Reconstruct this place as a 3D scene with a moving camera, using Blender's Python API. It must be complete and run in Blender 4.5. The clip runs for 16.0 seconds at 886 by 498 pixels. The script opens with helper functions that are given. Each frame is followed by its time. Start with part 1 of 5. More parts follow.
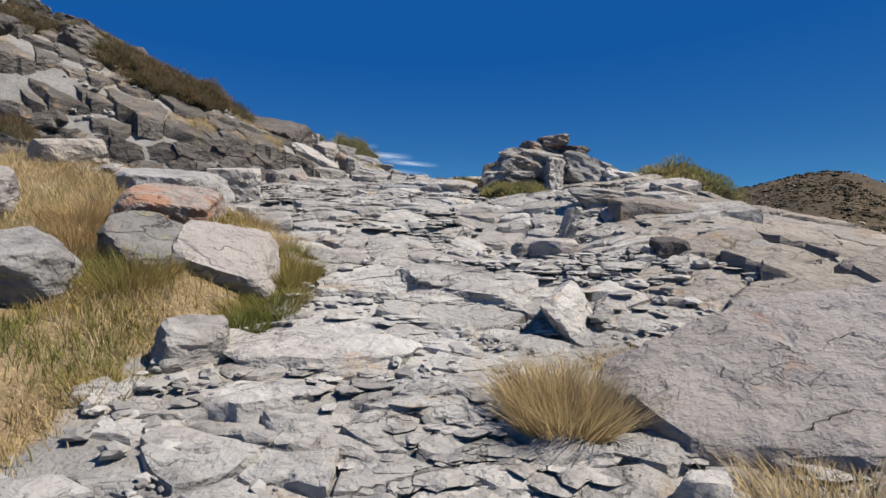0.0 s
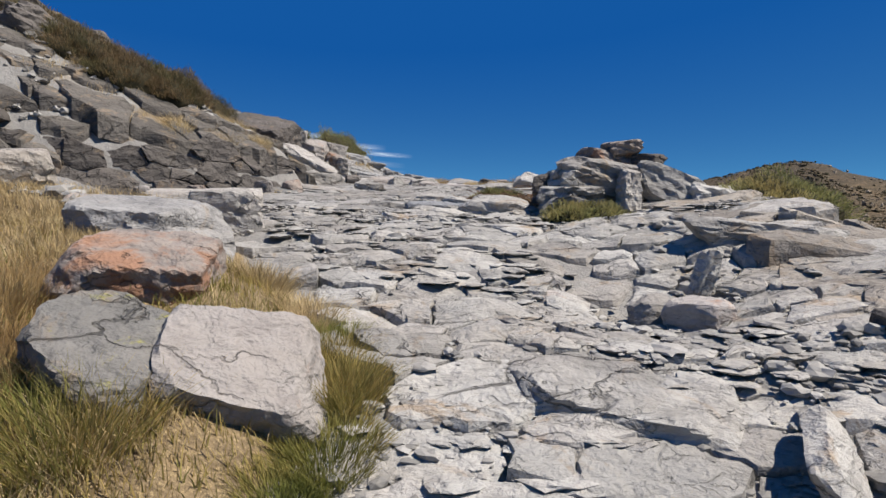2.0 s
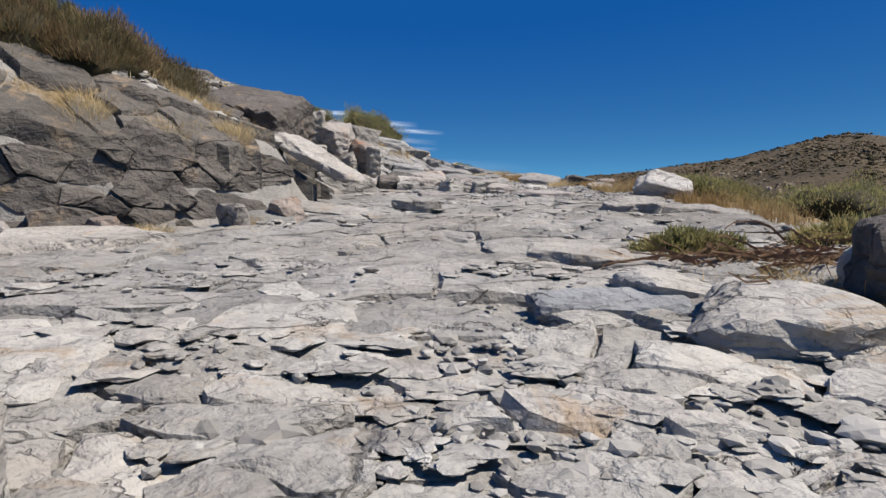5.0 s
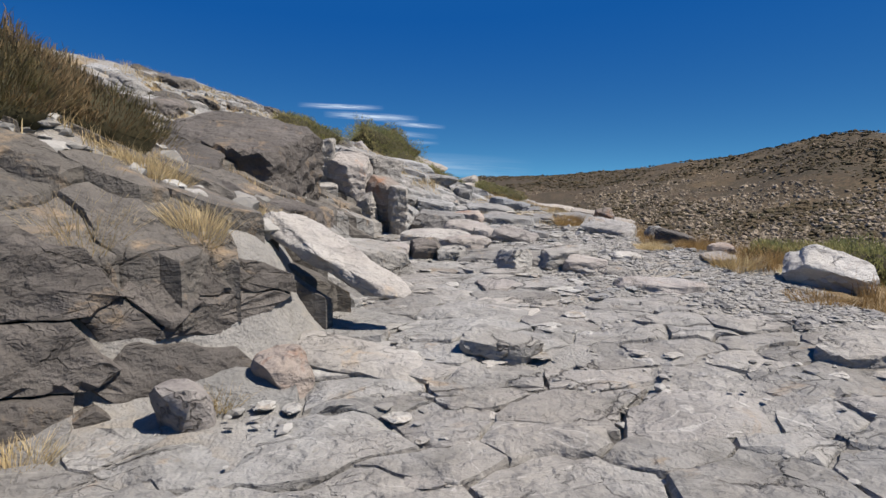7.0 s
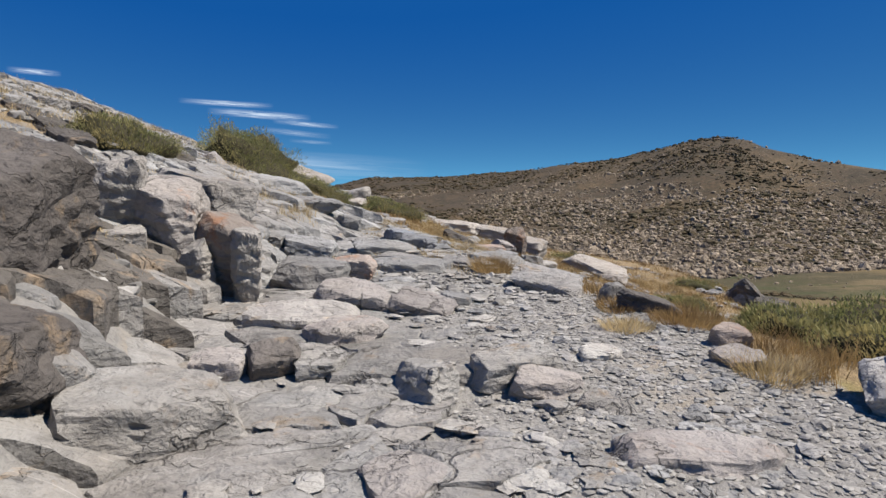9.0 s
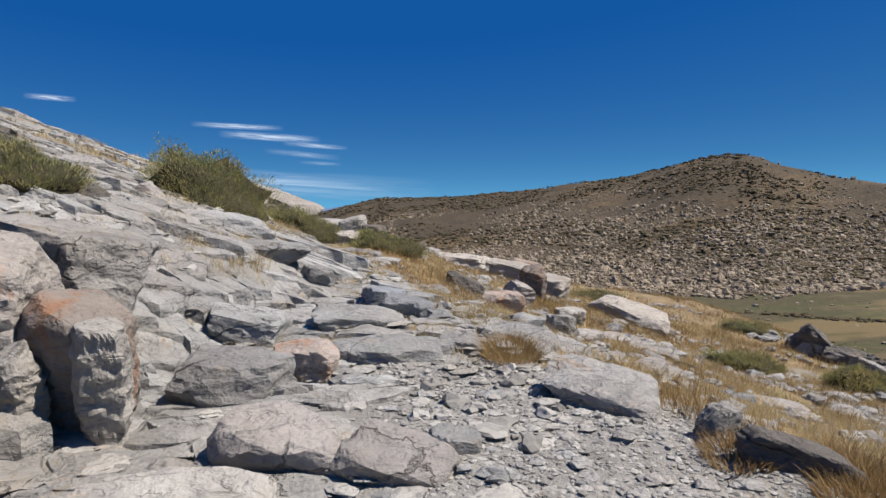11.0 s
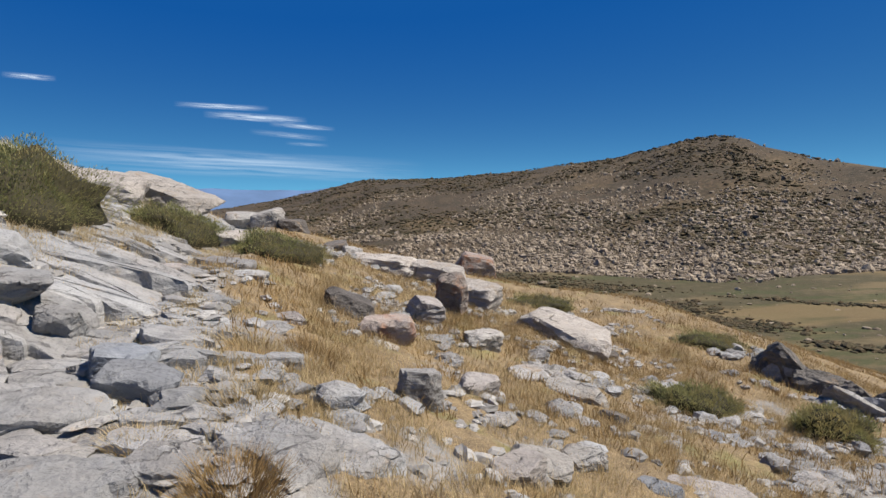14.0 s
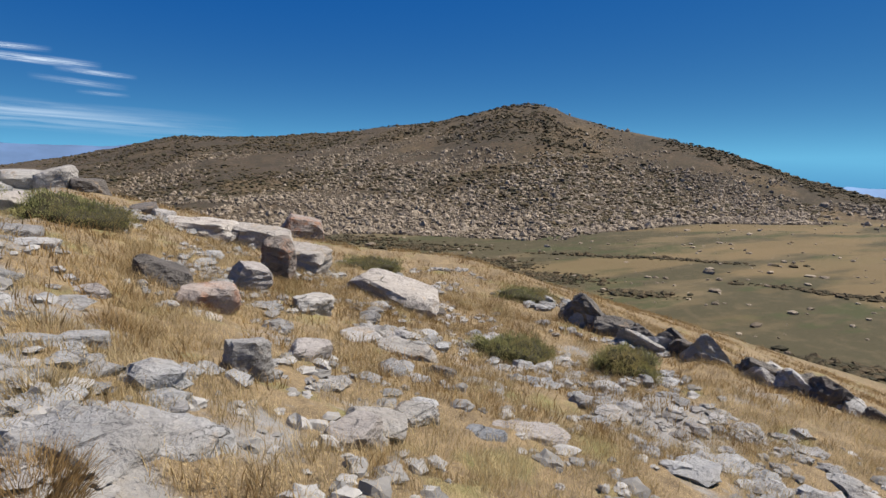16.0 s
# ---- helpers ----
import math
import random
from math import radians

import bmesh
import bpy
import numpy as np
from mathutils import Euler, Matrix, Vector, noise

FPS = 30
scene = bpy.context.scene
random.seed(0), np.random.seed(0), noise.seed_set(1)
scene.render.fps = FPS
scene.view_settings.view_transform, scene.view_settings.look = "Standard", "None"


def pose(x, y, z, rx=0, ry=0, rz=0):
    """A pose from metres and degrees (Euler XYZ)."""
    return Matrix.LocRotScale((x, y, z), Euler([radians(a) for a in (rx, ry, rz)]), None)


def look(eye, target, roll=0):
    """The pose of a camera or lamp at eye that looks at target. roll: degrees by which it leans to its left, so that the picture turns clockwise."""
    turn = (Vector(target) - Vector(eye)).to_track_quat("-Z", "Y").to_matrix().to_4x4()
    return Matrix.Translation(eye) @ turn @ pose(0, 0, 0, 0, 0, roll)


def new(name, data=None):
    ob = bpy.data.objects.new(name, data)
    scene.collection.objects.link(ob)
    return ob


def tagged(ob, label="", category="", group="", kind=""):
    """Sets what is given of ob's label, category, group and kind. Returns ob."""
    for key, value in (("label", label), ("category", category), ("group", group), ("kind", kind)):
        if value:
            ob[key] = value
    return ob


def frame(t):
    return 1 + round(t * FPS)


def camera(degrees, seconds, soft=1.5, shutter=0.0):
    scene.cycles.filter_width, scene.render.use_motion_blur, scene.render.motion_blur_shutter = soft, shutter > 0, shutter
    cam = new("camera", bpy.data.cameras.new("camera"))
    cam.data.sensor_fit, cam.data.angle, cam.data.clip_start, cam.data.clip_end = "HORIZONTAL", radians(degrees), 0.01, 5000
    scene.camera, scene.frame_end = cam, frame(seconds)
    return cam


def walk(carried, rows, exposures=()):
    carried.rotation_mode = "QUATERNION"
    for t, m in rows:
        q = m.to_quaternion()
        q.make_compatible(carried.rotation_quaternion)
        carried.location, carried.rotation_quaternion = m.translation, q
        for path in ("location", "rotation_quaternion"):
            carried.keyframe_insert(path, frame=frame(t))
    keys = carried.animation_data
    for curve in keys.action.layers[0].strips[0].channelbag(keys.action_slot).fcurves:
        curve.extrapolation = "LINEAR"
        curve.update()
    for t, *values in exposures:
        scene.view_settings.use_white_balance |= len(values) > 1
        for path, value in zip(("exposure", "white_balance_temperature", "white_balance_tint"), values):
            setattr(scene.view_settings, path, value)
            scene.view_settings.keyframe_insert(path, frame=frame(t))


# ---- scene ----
cam = camera(72.9, 16.0)
PATH = [
    (0, (0.000, 0.000, 1.500), (-0.000, 1.999, 1.428), 0.76),
    (0.5, (-0.279, 0.471, 1.641), (-0.245, 2.469, 1.562), 0.53),
    (1, (-0.407, 1.018, 1.670), (-0.364, 3.016, 1.589), 0.46),
    (1.5, (-0.650, 1.402, 1.789), (-0.608, 3.400, 1.702), 0.53),
    (2, (-0.839, 1.784, 1.935), (-0.751, 3.779, 1.834), 0.39),
    (2.5, (-0.934, 2.349, 1.963), (-0.916, 4.347, 1.879), 0.23),
    (3, (-1.023, 2.979, 2.058), (-0.972, 4.977, 1.969), 0.12),
    (3.2, (-1.022, 3.206, 2.072), (-0.974, 5.203, 1.982), 0.19),
    (5.3, (-1.476, 6.881, 2.770), (-1.500, 8.871, 2.581), -0.11),
    (5.5, (-1.549, 7.139, 2.864), (-1.505, 9.129, 2.670), 0.24),
    (6, (-1.732, 7.804, 3.010), (-1.734, 9.794, 2.808), 0.14),
    (6.5, (-1.929, 8.553, 3.181), (-1.945, 10.543, 2.981), 0.21),
    (7, (-2.071, 9.164, 3.541), (-2.093, 11.154, 3.344), 0.26),
    (7.5, (-2.012, 9.799, 3.791), (-2.056, 11.790, 3.604), -0.01),
    (8, (-2.031, 10.597, 3.878), (-1.841, 12.580, 3.698), 0.46),
    (8.5, (-1.908, 11.305, 3.866), (-1.602, 13.272, 3.681), 0.51),
    (8.7, (-1.886, 11.623, 3.913), (-1.572, 13.589, 3.725), 0.39),
    (10.8, (-1.516, 14.430, 4.230), (-1.153, 16.384, 4.006), -0.09),
    (11, (-1.330, 14.638, 4.266), (-1.037, 16.613, 4.137), -0.32),
    (11.5, (-0.839, 15.225, 4.287), (-0.530, 17.193, 4.108), -0.42),
    (12, (-0.434, 15.670, 4.305), (-0.124, 17.637, 4.113), -0.34),
    (12.5, (-0.065, 16.128, 4.445), (0.247, 18.095, 4.266), -0.31),
    (13, (0.241, 16.473, 4.561), (0.559, 18.439, 4.376), -0.24),
    (13.5, (0.528, 16.676, 4.551), (0.851, 18.641, 4.362), -0.33),
    (14, (0.687, 16.706, 4.550), (1.017, 18.669, 4.360), -0.33),
    (14.5, (0.685, 16.765, 4.554), (1.015, 18.728, 4.365), -0.25),
    (15, (0.686, 16.790, 4.546), (1.063, 18.745, 4.360), -0.25),
    (15.5, (0.688, 16.793, 4.548), (1.264, 18.698, 4.351), 0.11),
    (16, (0.677, 16.797, 4.546), (1.544, 18.572, 4.232), 0.87),
]
walk(cam, [(t, look(eye, target, roll)) for t, eye, target, roll in PATH])

# world: clear mountain sky and one sun ahead to the right
SUN_AZ, SUN_EL = 106.0, 56.0
world = bpy.data.worlds.new("sky")
scene.world = world
world.use_nodes = True
wn = world.node_tree.nodes
sky = wn.new("ShaderNodeTexSky")
sky.sky_type = "NISHITA"
sky.sun_disc = False
sky.sun_elevation, sky.sun_rotation = radians(SUN_EL), radians(SUN_AZ)
sky.altitude, sky.air_density, sky.dust_density, sky.ozone_density = 2000, 1.0, 0.0, 4.0
# the camera's deep rendering of a clear sky: from the sky's own brightness to blue, paler toward the horizon
parts = wn.new("ShaderNodeSeparateColor")
share = wn.new("ShaderNodeMapRange")
share.inputs["From Min"].default_value, share.inputs["From Max"].default_value = 1.3, 8.0
blue = wn.new("ShaderNodeMix")
blue.data_type = "RGBA"
blue.inputs[6].default_value, blue.inputs[7].default_value = (0.045, 0.63, 2.35, 1), (0.95, 3.1, 4.9, 1)
for left, right in ((sky.outputs[0], parts.inputs[0]), (parts.outputs[0], share.inputs["Value"]), (share.outputs[0], blue.inputs[0]), (blue.outputs[2], wn["Background"].inputs[0])):
    world.node_tree.links.new(left, right)
wn["Background"].inputs[1].default_value = 0.1
sun = new("sun", bpy.data.lights.new("sun", "SUN"))
sun.data.energy, sun.data.angle, sun.data.color = 5.0, radians(0.53), (1.0, 0.92, 0.82)
saz, sel = radians(SUN_AZ), radians(SUN_EL)
sun.matrix_world = look((40 * math.sin(saz) * math.cos(sel), 40 * math.cos(saz) * math.cos(sel), 40 * math.sin(sel)), (0, 0, 0))
scene.view_settings.exposure = 0.6


# materials
class Nodes:
    """A small helper that strings shader nodes together."""

    def __init__(self, name, rough=0.9):
        self.mat = bpy.data.materials.new(name)
        self.mat.use_nodes = True
        self.tree = self.mat.node_tree
        self.bsdf = self.tree.nodes["Principled BSDF"]
        self.bsdf.inputs["Roughness"].default_value = rough
        self.bsdf.inputs["Specular IOR Level"].default_value = 0.25
        self.pos = self.tree.nodes.new("ShaderNodeNewGeometry").outputs["Position"]

    def put(self, socket, value):
        if isinstance(value, bpy.types.NodeSocket):
            self.tree.links.new(value, socket)
        elif isinstance(value, tuple) and len(value) == 3 and socket.type == "RGBA":
            socket.default_value = (*value, 1)
        else:
            socket.default_value = value

    def scaled(self, factors, vector=None):
        m = self.tree.nodes.new("ShaderNodeMapping")
        self.put(m.inputs["Vector"], vector or self.pos)
        m.inputs["Scale"].default_value = factors
        return m.outputs[0]

    def turned(self, rot, factors):
        m = self.tree.nodes.new("ShaderNodeMapping")
        self.put(m.inputs["Vector"], self.pos)
        m.inputs["Rotation"].default_value = rot
        m.inputs["Scale"].default_value = factors
        return m.outputs[0]

    def noise(self, scale, detail=4, rough=0.6, vector=None, warp=0.0):
        n = self.tree.nodes.new("ShaderNodeTexNoise")
        self.put(n.inputs["Vector"], vector or self.pos)
        n.inputs["Scale"].default_value, n.inputs["Detail"].default_value = scale, detail
        n.inputs["Roughness"].default_value, n.inputs["Distortion"].default_value = rough, warp
        return n.outputs["Fac"]

    def cells(self, scale, feature="F1", vector=None, out="Distance"):
        n = self.tree.nodes.new("ShaderNodeTexVoronoi")
        n.feature = feature
        self.put(n.inputs["Vector"], vector or self.pos)
        n.inputs["Scale"].default_value = scale
        return n.outputs[out]

    def ramp(self, fac, low, high, a=0.0, b=1.0):
        r = self.tree.nodes.new("ShaderNodeMapRange")
        self.put(r.inputs["Value"], fac)
        for key, v in zip(("From Min", "From Max", "To Min", "To Max"), (low, high, a, b)):
            r.inputs[key].default_value = v
        return r.outputs[0]

    def math(self, op, a, b):
        m = self.tree.nodes.new("ShaderNodeMath")
        m.operation = op
        self.put(m.inputs[0], a)
        self.put(m.inputs[1], b)
        return m.outputs[0]

    def mix(self, fac, a, b, blend="MIX"):
        m = self.tree.nodes.new("ShaderNodeMix")
        m.data_type, m.blend_type = "RGBA", blend
        self.put(m.inputs[0], fac)
        self.put(m.inputs[6], a)
        self.put(m.inputs[7], b)
        return m.outputs[2]

    def split(self, colour):
        s = self.tree.nodes.new("ShaderNodeSeparateColor")
        self.put(s.inputs[0], colour)
        return s.outputs

    def attribute(self, name):
        a = self.tree.nodes.new("ShaderNodeAttribute")
        a.attribute_name = name
        return a.outputs["Color"]

    def own(self):
        return self.tree.nodes.new("ShaderNodeObjectInfo").outputs["Random"]

    def island(self):
        return self.tree.nodes.new("ShaderNodeNewGeometry").outputs["Random Per Island"]

    def bump(self, *layers):
        last = None
        for height, strength, far in layers:
            b = self.tree.nodes.new("ShaderNodeBump")
            b.inputs["Strength"].default_value, b.inputs["Distance"].default_value = strength, far
            self.put(b.inputs["Height"], height)
            if last:
                self.put(b.inputs["Normal"], last)
            last = b.outputs[0]
        self.put(self.bsdf.inputs["Normal"], last)

    def colour(self, value):
        self.put(self.bsdf.inputs["Base Color"], value)
        return self.mat


def stone(name, main, pale, dark, warm=(0.38, 0.28, 0.18), stain=0.4, warmth=0.57, lichen=None, veins=False, vary="own"):
    """Foliated mountain rock: two tones, wavy layer streaks, speckle, dark weathering crust, rusty or mossy patches, chipped and layered relief."""
    n = Nodes(name, 0.88)
    light = (main[0] + main[1] + main[2]) / 3
    tan = (1.04 * light, 0.94 * light, 0.82 * light)
    rose = (1.05 * light, 0.97 * light, 0.90 * light)
    lay = n.turned((0.5, 0.35, 0.4), (1.0, 1.5, 2.6))
    piece = n.own() if vary == "own" else n.island()
    c = n.mix(n.ramp(n.noise(1.7, 5, 0.65), 0.35, 0.68), main, pale)
    c = n.mix(n.ramp(n.noise(0.7, 4, 0.6), 0.44, 0.64, 0, 0.6), c, tan)
    c = n.mix(n.ramp(piece, 0.55, 1.0, 0, 0.45), c, rose)
    c = n.mix(n.ramp(n.noise(3.0, 8, 0.72, lay, 0.7), 0.5, 0.72, 0, 0.6), c, dark)
    c = n.mix(n.ramp(n.noise(9.0, 6, 0.7, lay, 0.4), 0.54, 0.68, 0, 0.25), c, pale)
    c = n.mix(n.ramp(n.noise(55, 3, 0.7), 0.45, 0.75, 0, 0.2), c, pale)
    c = n.mix(n.ramp(n.noise(24, 5, 0.75), 0.55, 0.70, 0, 0.8 * stain), c, dark)
    c = n.mix(n.ramp(n.noise(2.6, 6, 0.7, warp=0.6), warmth, warmth + 0.12, 0, 0.8), c, warm)
    if lichen:
        c = n.mix(n.ramp(n.noise(6.0, 7, 0.75, warp=0.4), 0.6, 0.66, 0, 0.75), c, lichen)
    if veins:
        vein = n.math("ABSOLUTE", n.math("SUBTRACT", n.noise(0.9, 3, 0.5, n.turned((0.5, 0.2, 0.7), (1, 2.6, 1)), 0.8), 0.47), 0)
        c = n.mix(n.ramp(vein, 0.0, 0.006, 0.5, 0), c, (0.6, 0.58, 0.54))
    c = n.mix(n.ramp(n.noise(1.3, 6, 0.7, lay), 0.55, 0.68, 0, 0.5), c, dark)
    c = n.mix(n.ramp(n.noise(1.0, 5, 0.65, n.turned((0.2, 0.1, 0.9), (1, 1.7, 1))), 0.58, 0.68, 0, 0.5), c, pale)
    shade = n.ramp(n.math("FRACT", n.math("MULTIPLY", piece, 7.31), 0), 0, 1, 0.56, 0.86)
    c = n.mix(1.0, c, shade, "MULTIPLY")
    # fracture net: straight-sided cracks that open here and heal there
    net_at = n.turned((0.35, 0.25, 0.5), (0.8, 1.7, 2.2))
    crooked = n.tree.nodes.new("ShaderNodeVectorMath")
    crooked.operation = "ADD"
    n.put(crooked.inputs[0], net_at)
    n.put(crooked.inputs[1], n.ramp(n.noise(3.0, 4, 0.6), 0, 1, -0.35, 0.35))
    wide_net = n.ramp(n.cells(1.25, "DISTANCE_TO_EDGE", crooked.outputs[0]), 0.0, 0.022)
    fine_net = n.ramp(n.cells(4.1, "DISTANCE_TO_EDGE", crooked.outputs[0]), 0.0, 0.05)
    wide_net = n.math("MAXIMUM", wide_net, n.ramp(n.noise(1.1, 3), 0.44, 0.5))
    fine_net = n.math("MAXIMUM", fine_net, n.ramp(n.noise(1.9, 3), 0.40, 0.47))
    c = n.mix(n.ramp(wide_net, 0, 1, 0.4, 0), c, (0.05, 0.046, 0.042))
    c = n.mix(n.ramp(fine_net, 0, 1, 0.2, 0), c, (0.05, 0.046, 0.042))
    chips = n.cells(4.2, "F1", crooked.outputs[0])
    n.bump((n.noise(2.2, 6, 0.6, lay, 0.4), 0.9, 0.09), (chips, 0.4, 0.08), (wide_net, 1.0, 0.03), (fine_net, 0.8, 0.012), (n.noise(11, 7, 0.64, None, 0.3), 0.9, 0.035), (n.noise(60, 5, 0.65), 0.6, 0.006))
    return n.colour(c)


M_SCHIST = stone("grey_schist", (0.425, 0.415, 0.39), (0.55, 0.537, 0.505), (0.165, 0.158, 0.147))
M_SCHIST_J = stone("grey_schist_joined", (0.425, 0.415, 0.39), (0.55, 0.537, 0.505), (0.165, 0.158, 0.147), vary="island")
M_BEDROCK = stone("bedrock", (0.305, 0.301, 0.288), (0.415, 0.407, 0.389), (0.115, 0.112, 0.105), warmth=0.6, veins=True, vary="island")
M_SHELF = stone("brown_grey_shelf", (0.345, 0.31, 0.265), (0.46, 0.42, 0.365), (0.13, 0.115, 0.098), warmth=0.55, vary="own")
M_LEDGE = stone("brown_grey_ledge", (0.14, 0.127, 0.112), (0.205, 0.188, 0.167), (0.055, 0.05, 0.046), warmth=0.55, vary="island")
M_LEDGE_S = stone("brown_grey_block", (0.14, 0.127, 0.112), (0.205, 0.188, 0.167), (0.055, 0.05, 0.046), warmth=0.55)
M_DARK = stone("dark_bank_rock", (0.135, 0.12, 0.109), (0.205, 0.185, 0.17), (0.055, 0.05, 0.046), warmth=0.58)
M_WHITE = stone("white_quartz", (0.41, 0.39, 0.355), (0.55, 0.525, 0.49), (0.27, 0.25, 0.24), warm=(0.55, 0.42, 0.28), stain=0.45, warmth=0.6)
M_PINK = stone("pale_pinkish_rock", (0.385, 0.35, 0.322), (0.475, 0.447, 0.425), (0.24, 0.21, 0.2), warm=(0.45, 0.27, 0.18), warmth=0.6)
M_RUST = stone("rusty_rock", (0.36, 0.29, 0.24), (0.45, 0.39, 0.35), (0.14, 0.13, 0.13), warm=(0.40, 0.2, 0.11), warmth=0.5)
M_LICHEN = stone("lichen_rock", (0.24, 0.235, 0.22), (0.35, 0.34, 0.32), (0.09, 0.09, 0.088), lichen=(0.44, 0.42, 0.13))
M_SPECK = stone("white_speckled_rock", (0.25, 0.245, 0.24), (0.6, 0.59, 0.57), (0.06, 0.06, 0.06), stain=0.9, lichen=(0.62, 0.61, 0.58))
M_GRANITE = stone("pale_granite", (0.46, 0.42, 0.37), (0.57, 0.53, 0.48), (0.24, 0.21, 0.19), warm=(0.45, 0.33, 0.2), stain=0.35)
M_SLATE = stone("cool_grey_schist", (0.33, 0.332, 0.328), (0.46, 0.46, 0.452), (0.15, 0.15, 0.15), warmth=0.6)
M_SLATE_J = stone("cool_grey_schist_joined", (0.33, 0.332, 0.328), (0.46, 0.46, 0.452), (0.15, 0.15, 0.15), warmth=0.6, vary="island")
M_QUARTZ = stone("bright_quartz", (0.64, 0.62, 0.59), (0.78, 0.76, 0.73), (0.36, 0.33, 0.30), stain=0.2, warmth=0.66)
M_BLUE = stone("blue_grey_slate", (0.25, 0.27, 0.30), (0.38, 0.40, 0.42), (0.12, 0.13, 0.14), warmth=0.7)


def gravel_material():
    n = Nodes("loose_gravel")
    c = n.mix(n.ramp(n.island(), 0.1, 0.95), (0.17, 0.165, 0.155), (0.36, 0.35, 0.33))
    c = n.mix(n.ramp(n.noise(20, 4), 0.45, 0.7, 0, 0.5), c, (0.25, 0.23, 0.2))
    n.bump((n.noise(60, 5, 0.7), 0.7, 0.006))
    return n.colour(c)


def blade_material(name, a, b, tip):
    """Grass or needles: the colour varies from blade to blade and patch to patch."""
    n = Nodes(name, 0.75)
    c = n.mix(n.ramp(n.island(), 0, 1), a, b)
    c = n.mix(n.ramp(n.noise(1.4, 3), 0.45, 0.65, 0, 0.8), c, tip)
    through_light, both = n.tree.nodes.new("ShaderNodeBsdfTranslucent"), n.tree.nodes.new("ShaderNodeMixShader")
    n.put(through_light.inputs[0], c)
    both.inputs[0].default_value = 0.4
    n.tree.links.new(n.bsdf.outputs[0], both.inputs[1])
    n.tree.links.new(through_light.outputs[0], both.inputs[2])
    n.tree.links.new(both.outputs[0], n.tree.nodes["Material Output"].inputs[0])
    return n.colour(c)


M_GRAVEL = gravel_material()
M_STRAW = blade_material("dry_grass", (0.54, 0.42, 0.22), (0.27, 0.20, 0.10), (0.64, 0.52, 0.31))
M_GREENISH = blade_material("half_green_grass", (0.22, 0.20, 0.06), (0.42, 0.31, 0.115), (0.14, 0.17, 0.04))
M_SHRUB = blade_material("cushion_shrub", (0.13, 0.145, 0.055), (0.34, 0.325, 0.14), (0.36, 0.29, 0.13))
M_BROOM = blade_material("brown_broom", (0.09, 0.075, 0.04), (0.30, 0.205, 0.11), (0.10, 0.105, 0.042))
M_STRAW_DULL = blade_material("brown_seed_grass", (0.34, 0.225, 0.095), (0.20, 0.13, 0.06), (0.43, 0.31, 0.145))
# dark tones painted for the shade between a shrub's twigs
M_CORE_SHADE = blade_material("shrub_core_shade", (0.05, 0.05, 0.024), (0.065, 0.056, 0.03), (0.05, 0.048, 0.024))
M_TWIG = blade_material("dead_twigs", (0.24, 0.15, 0.09), (0.32, 0.23, 0.16), (0.2, 0.12, 0.08))


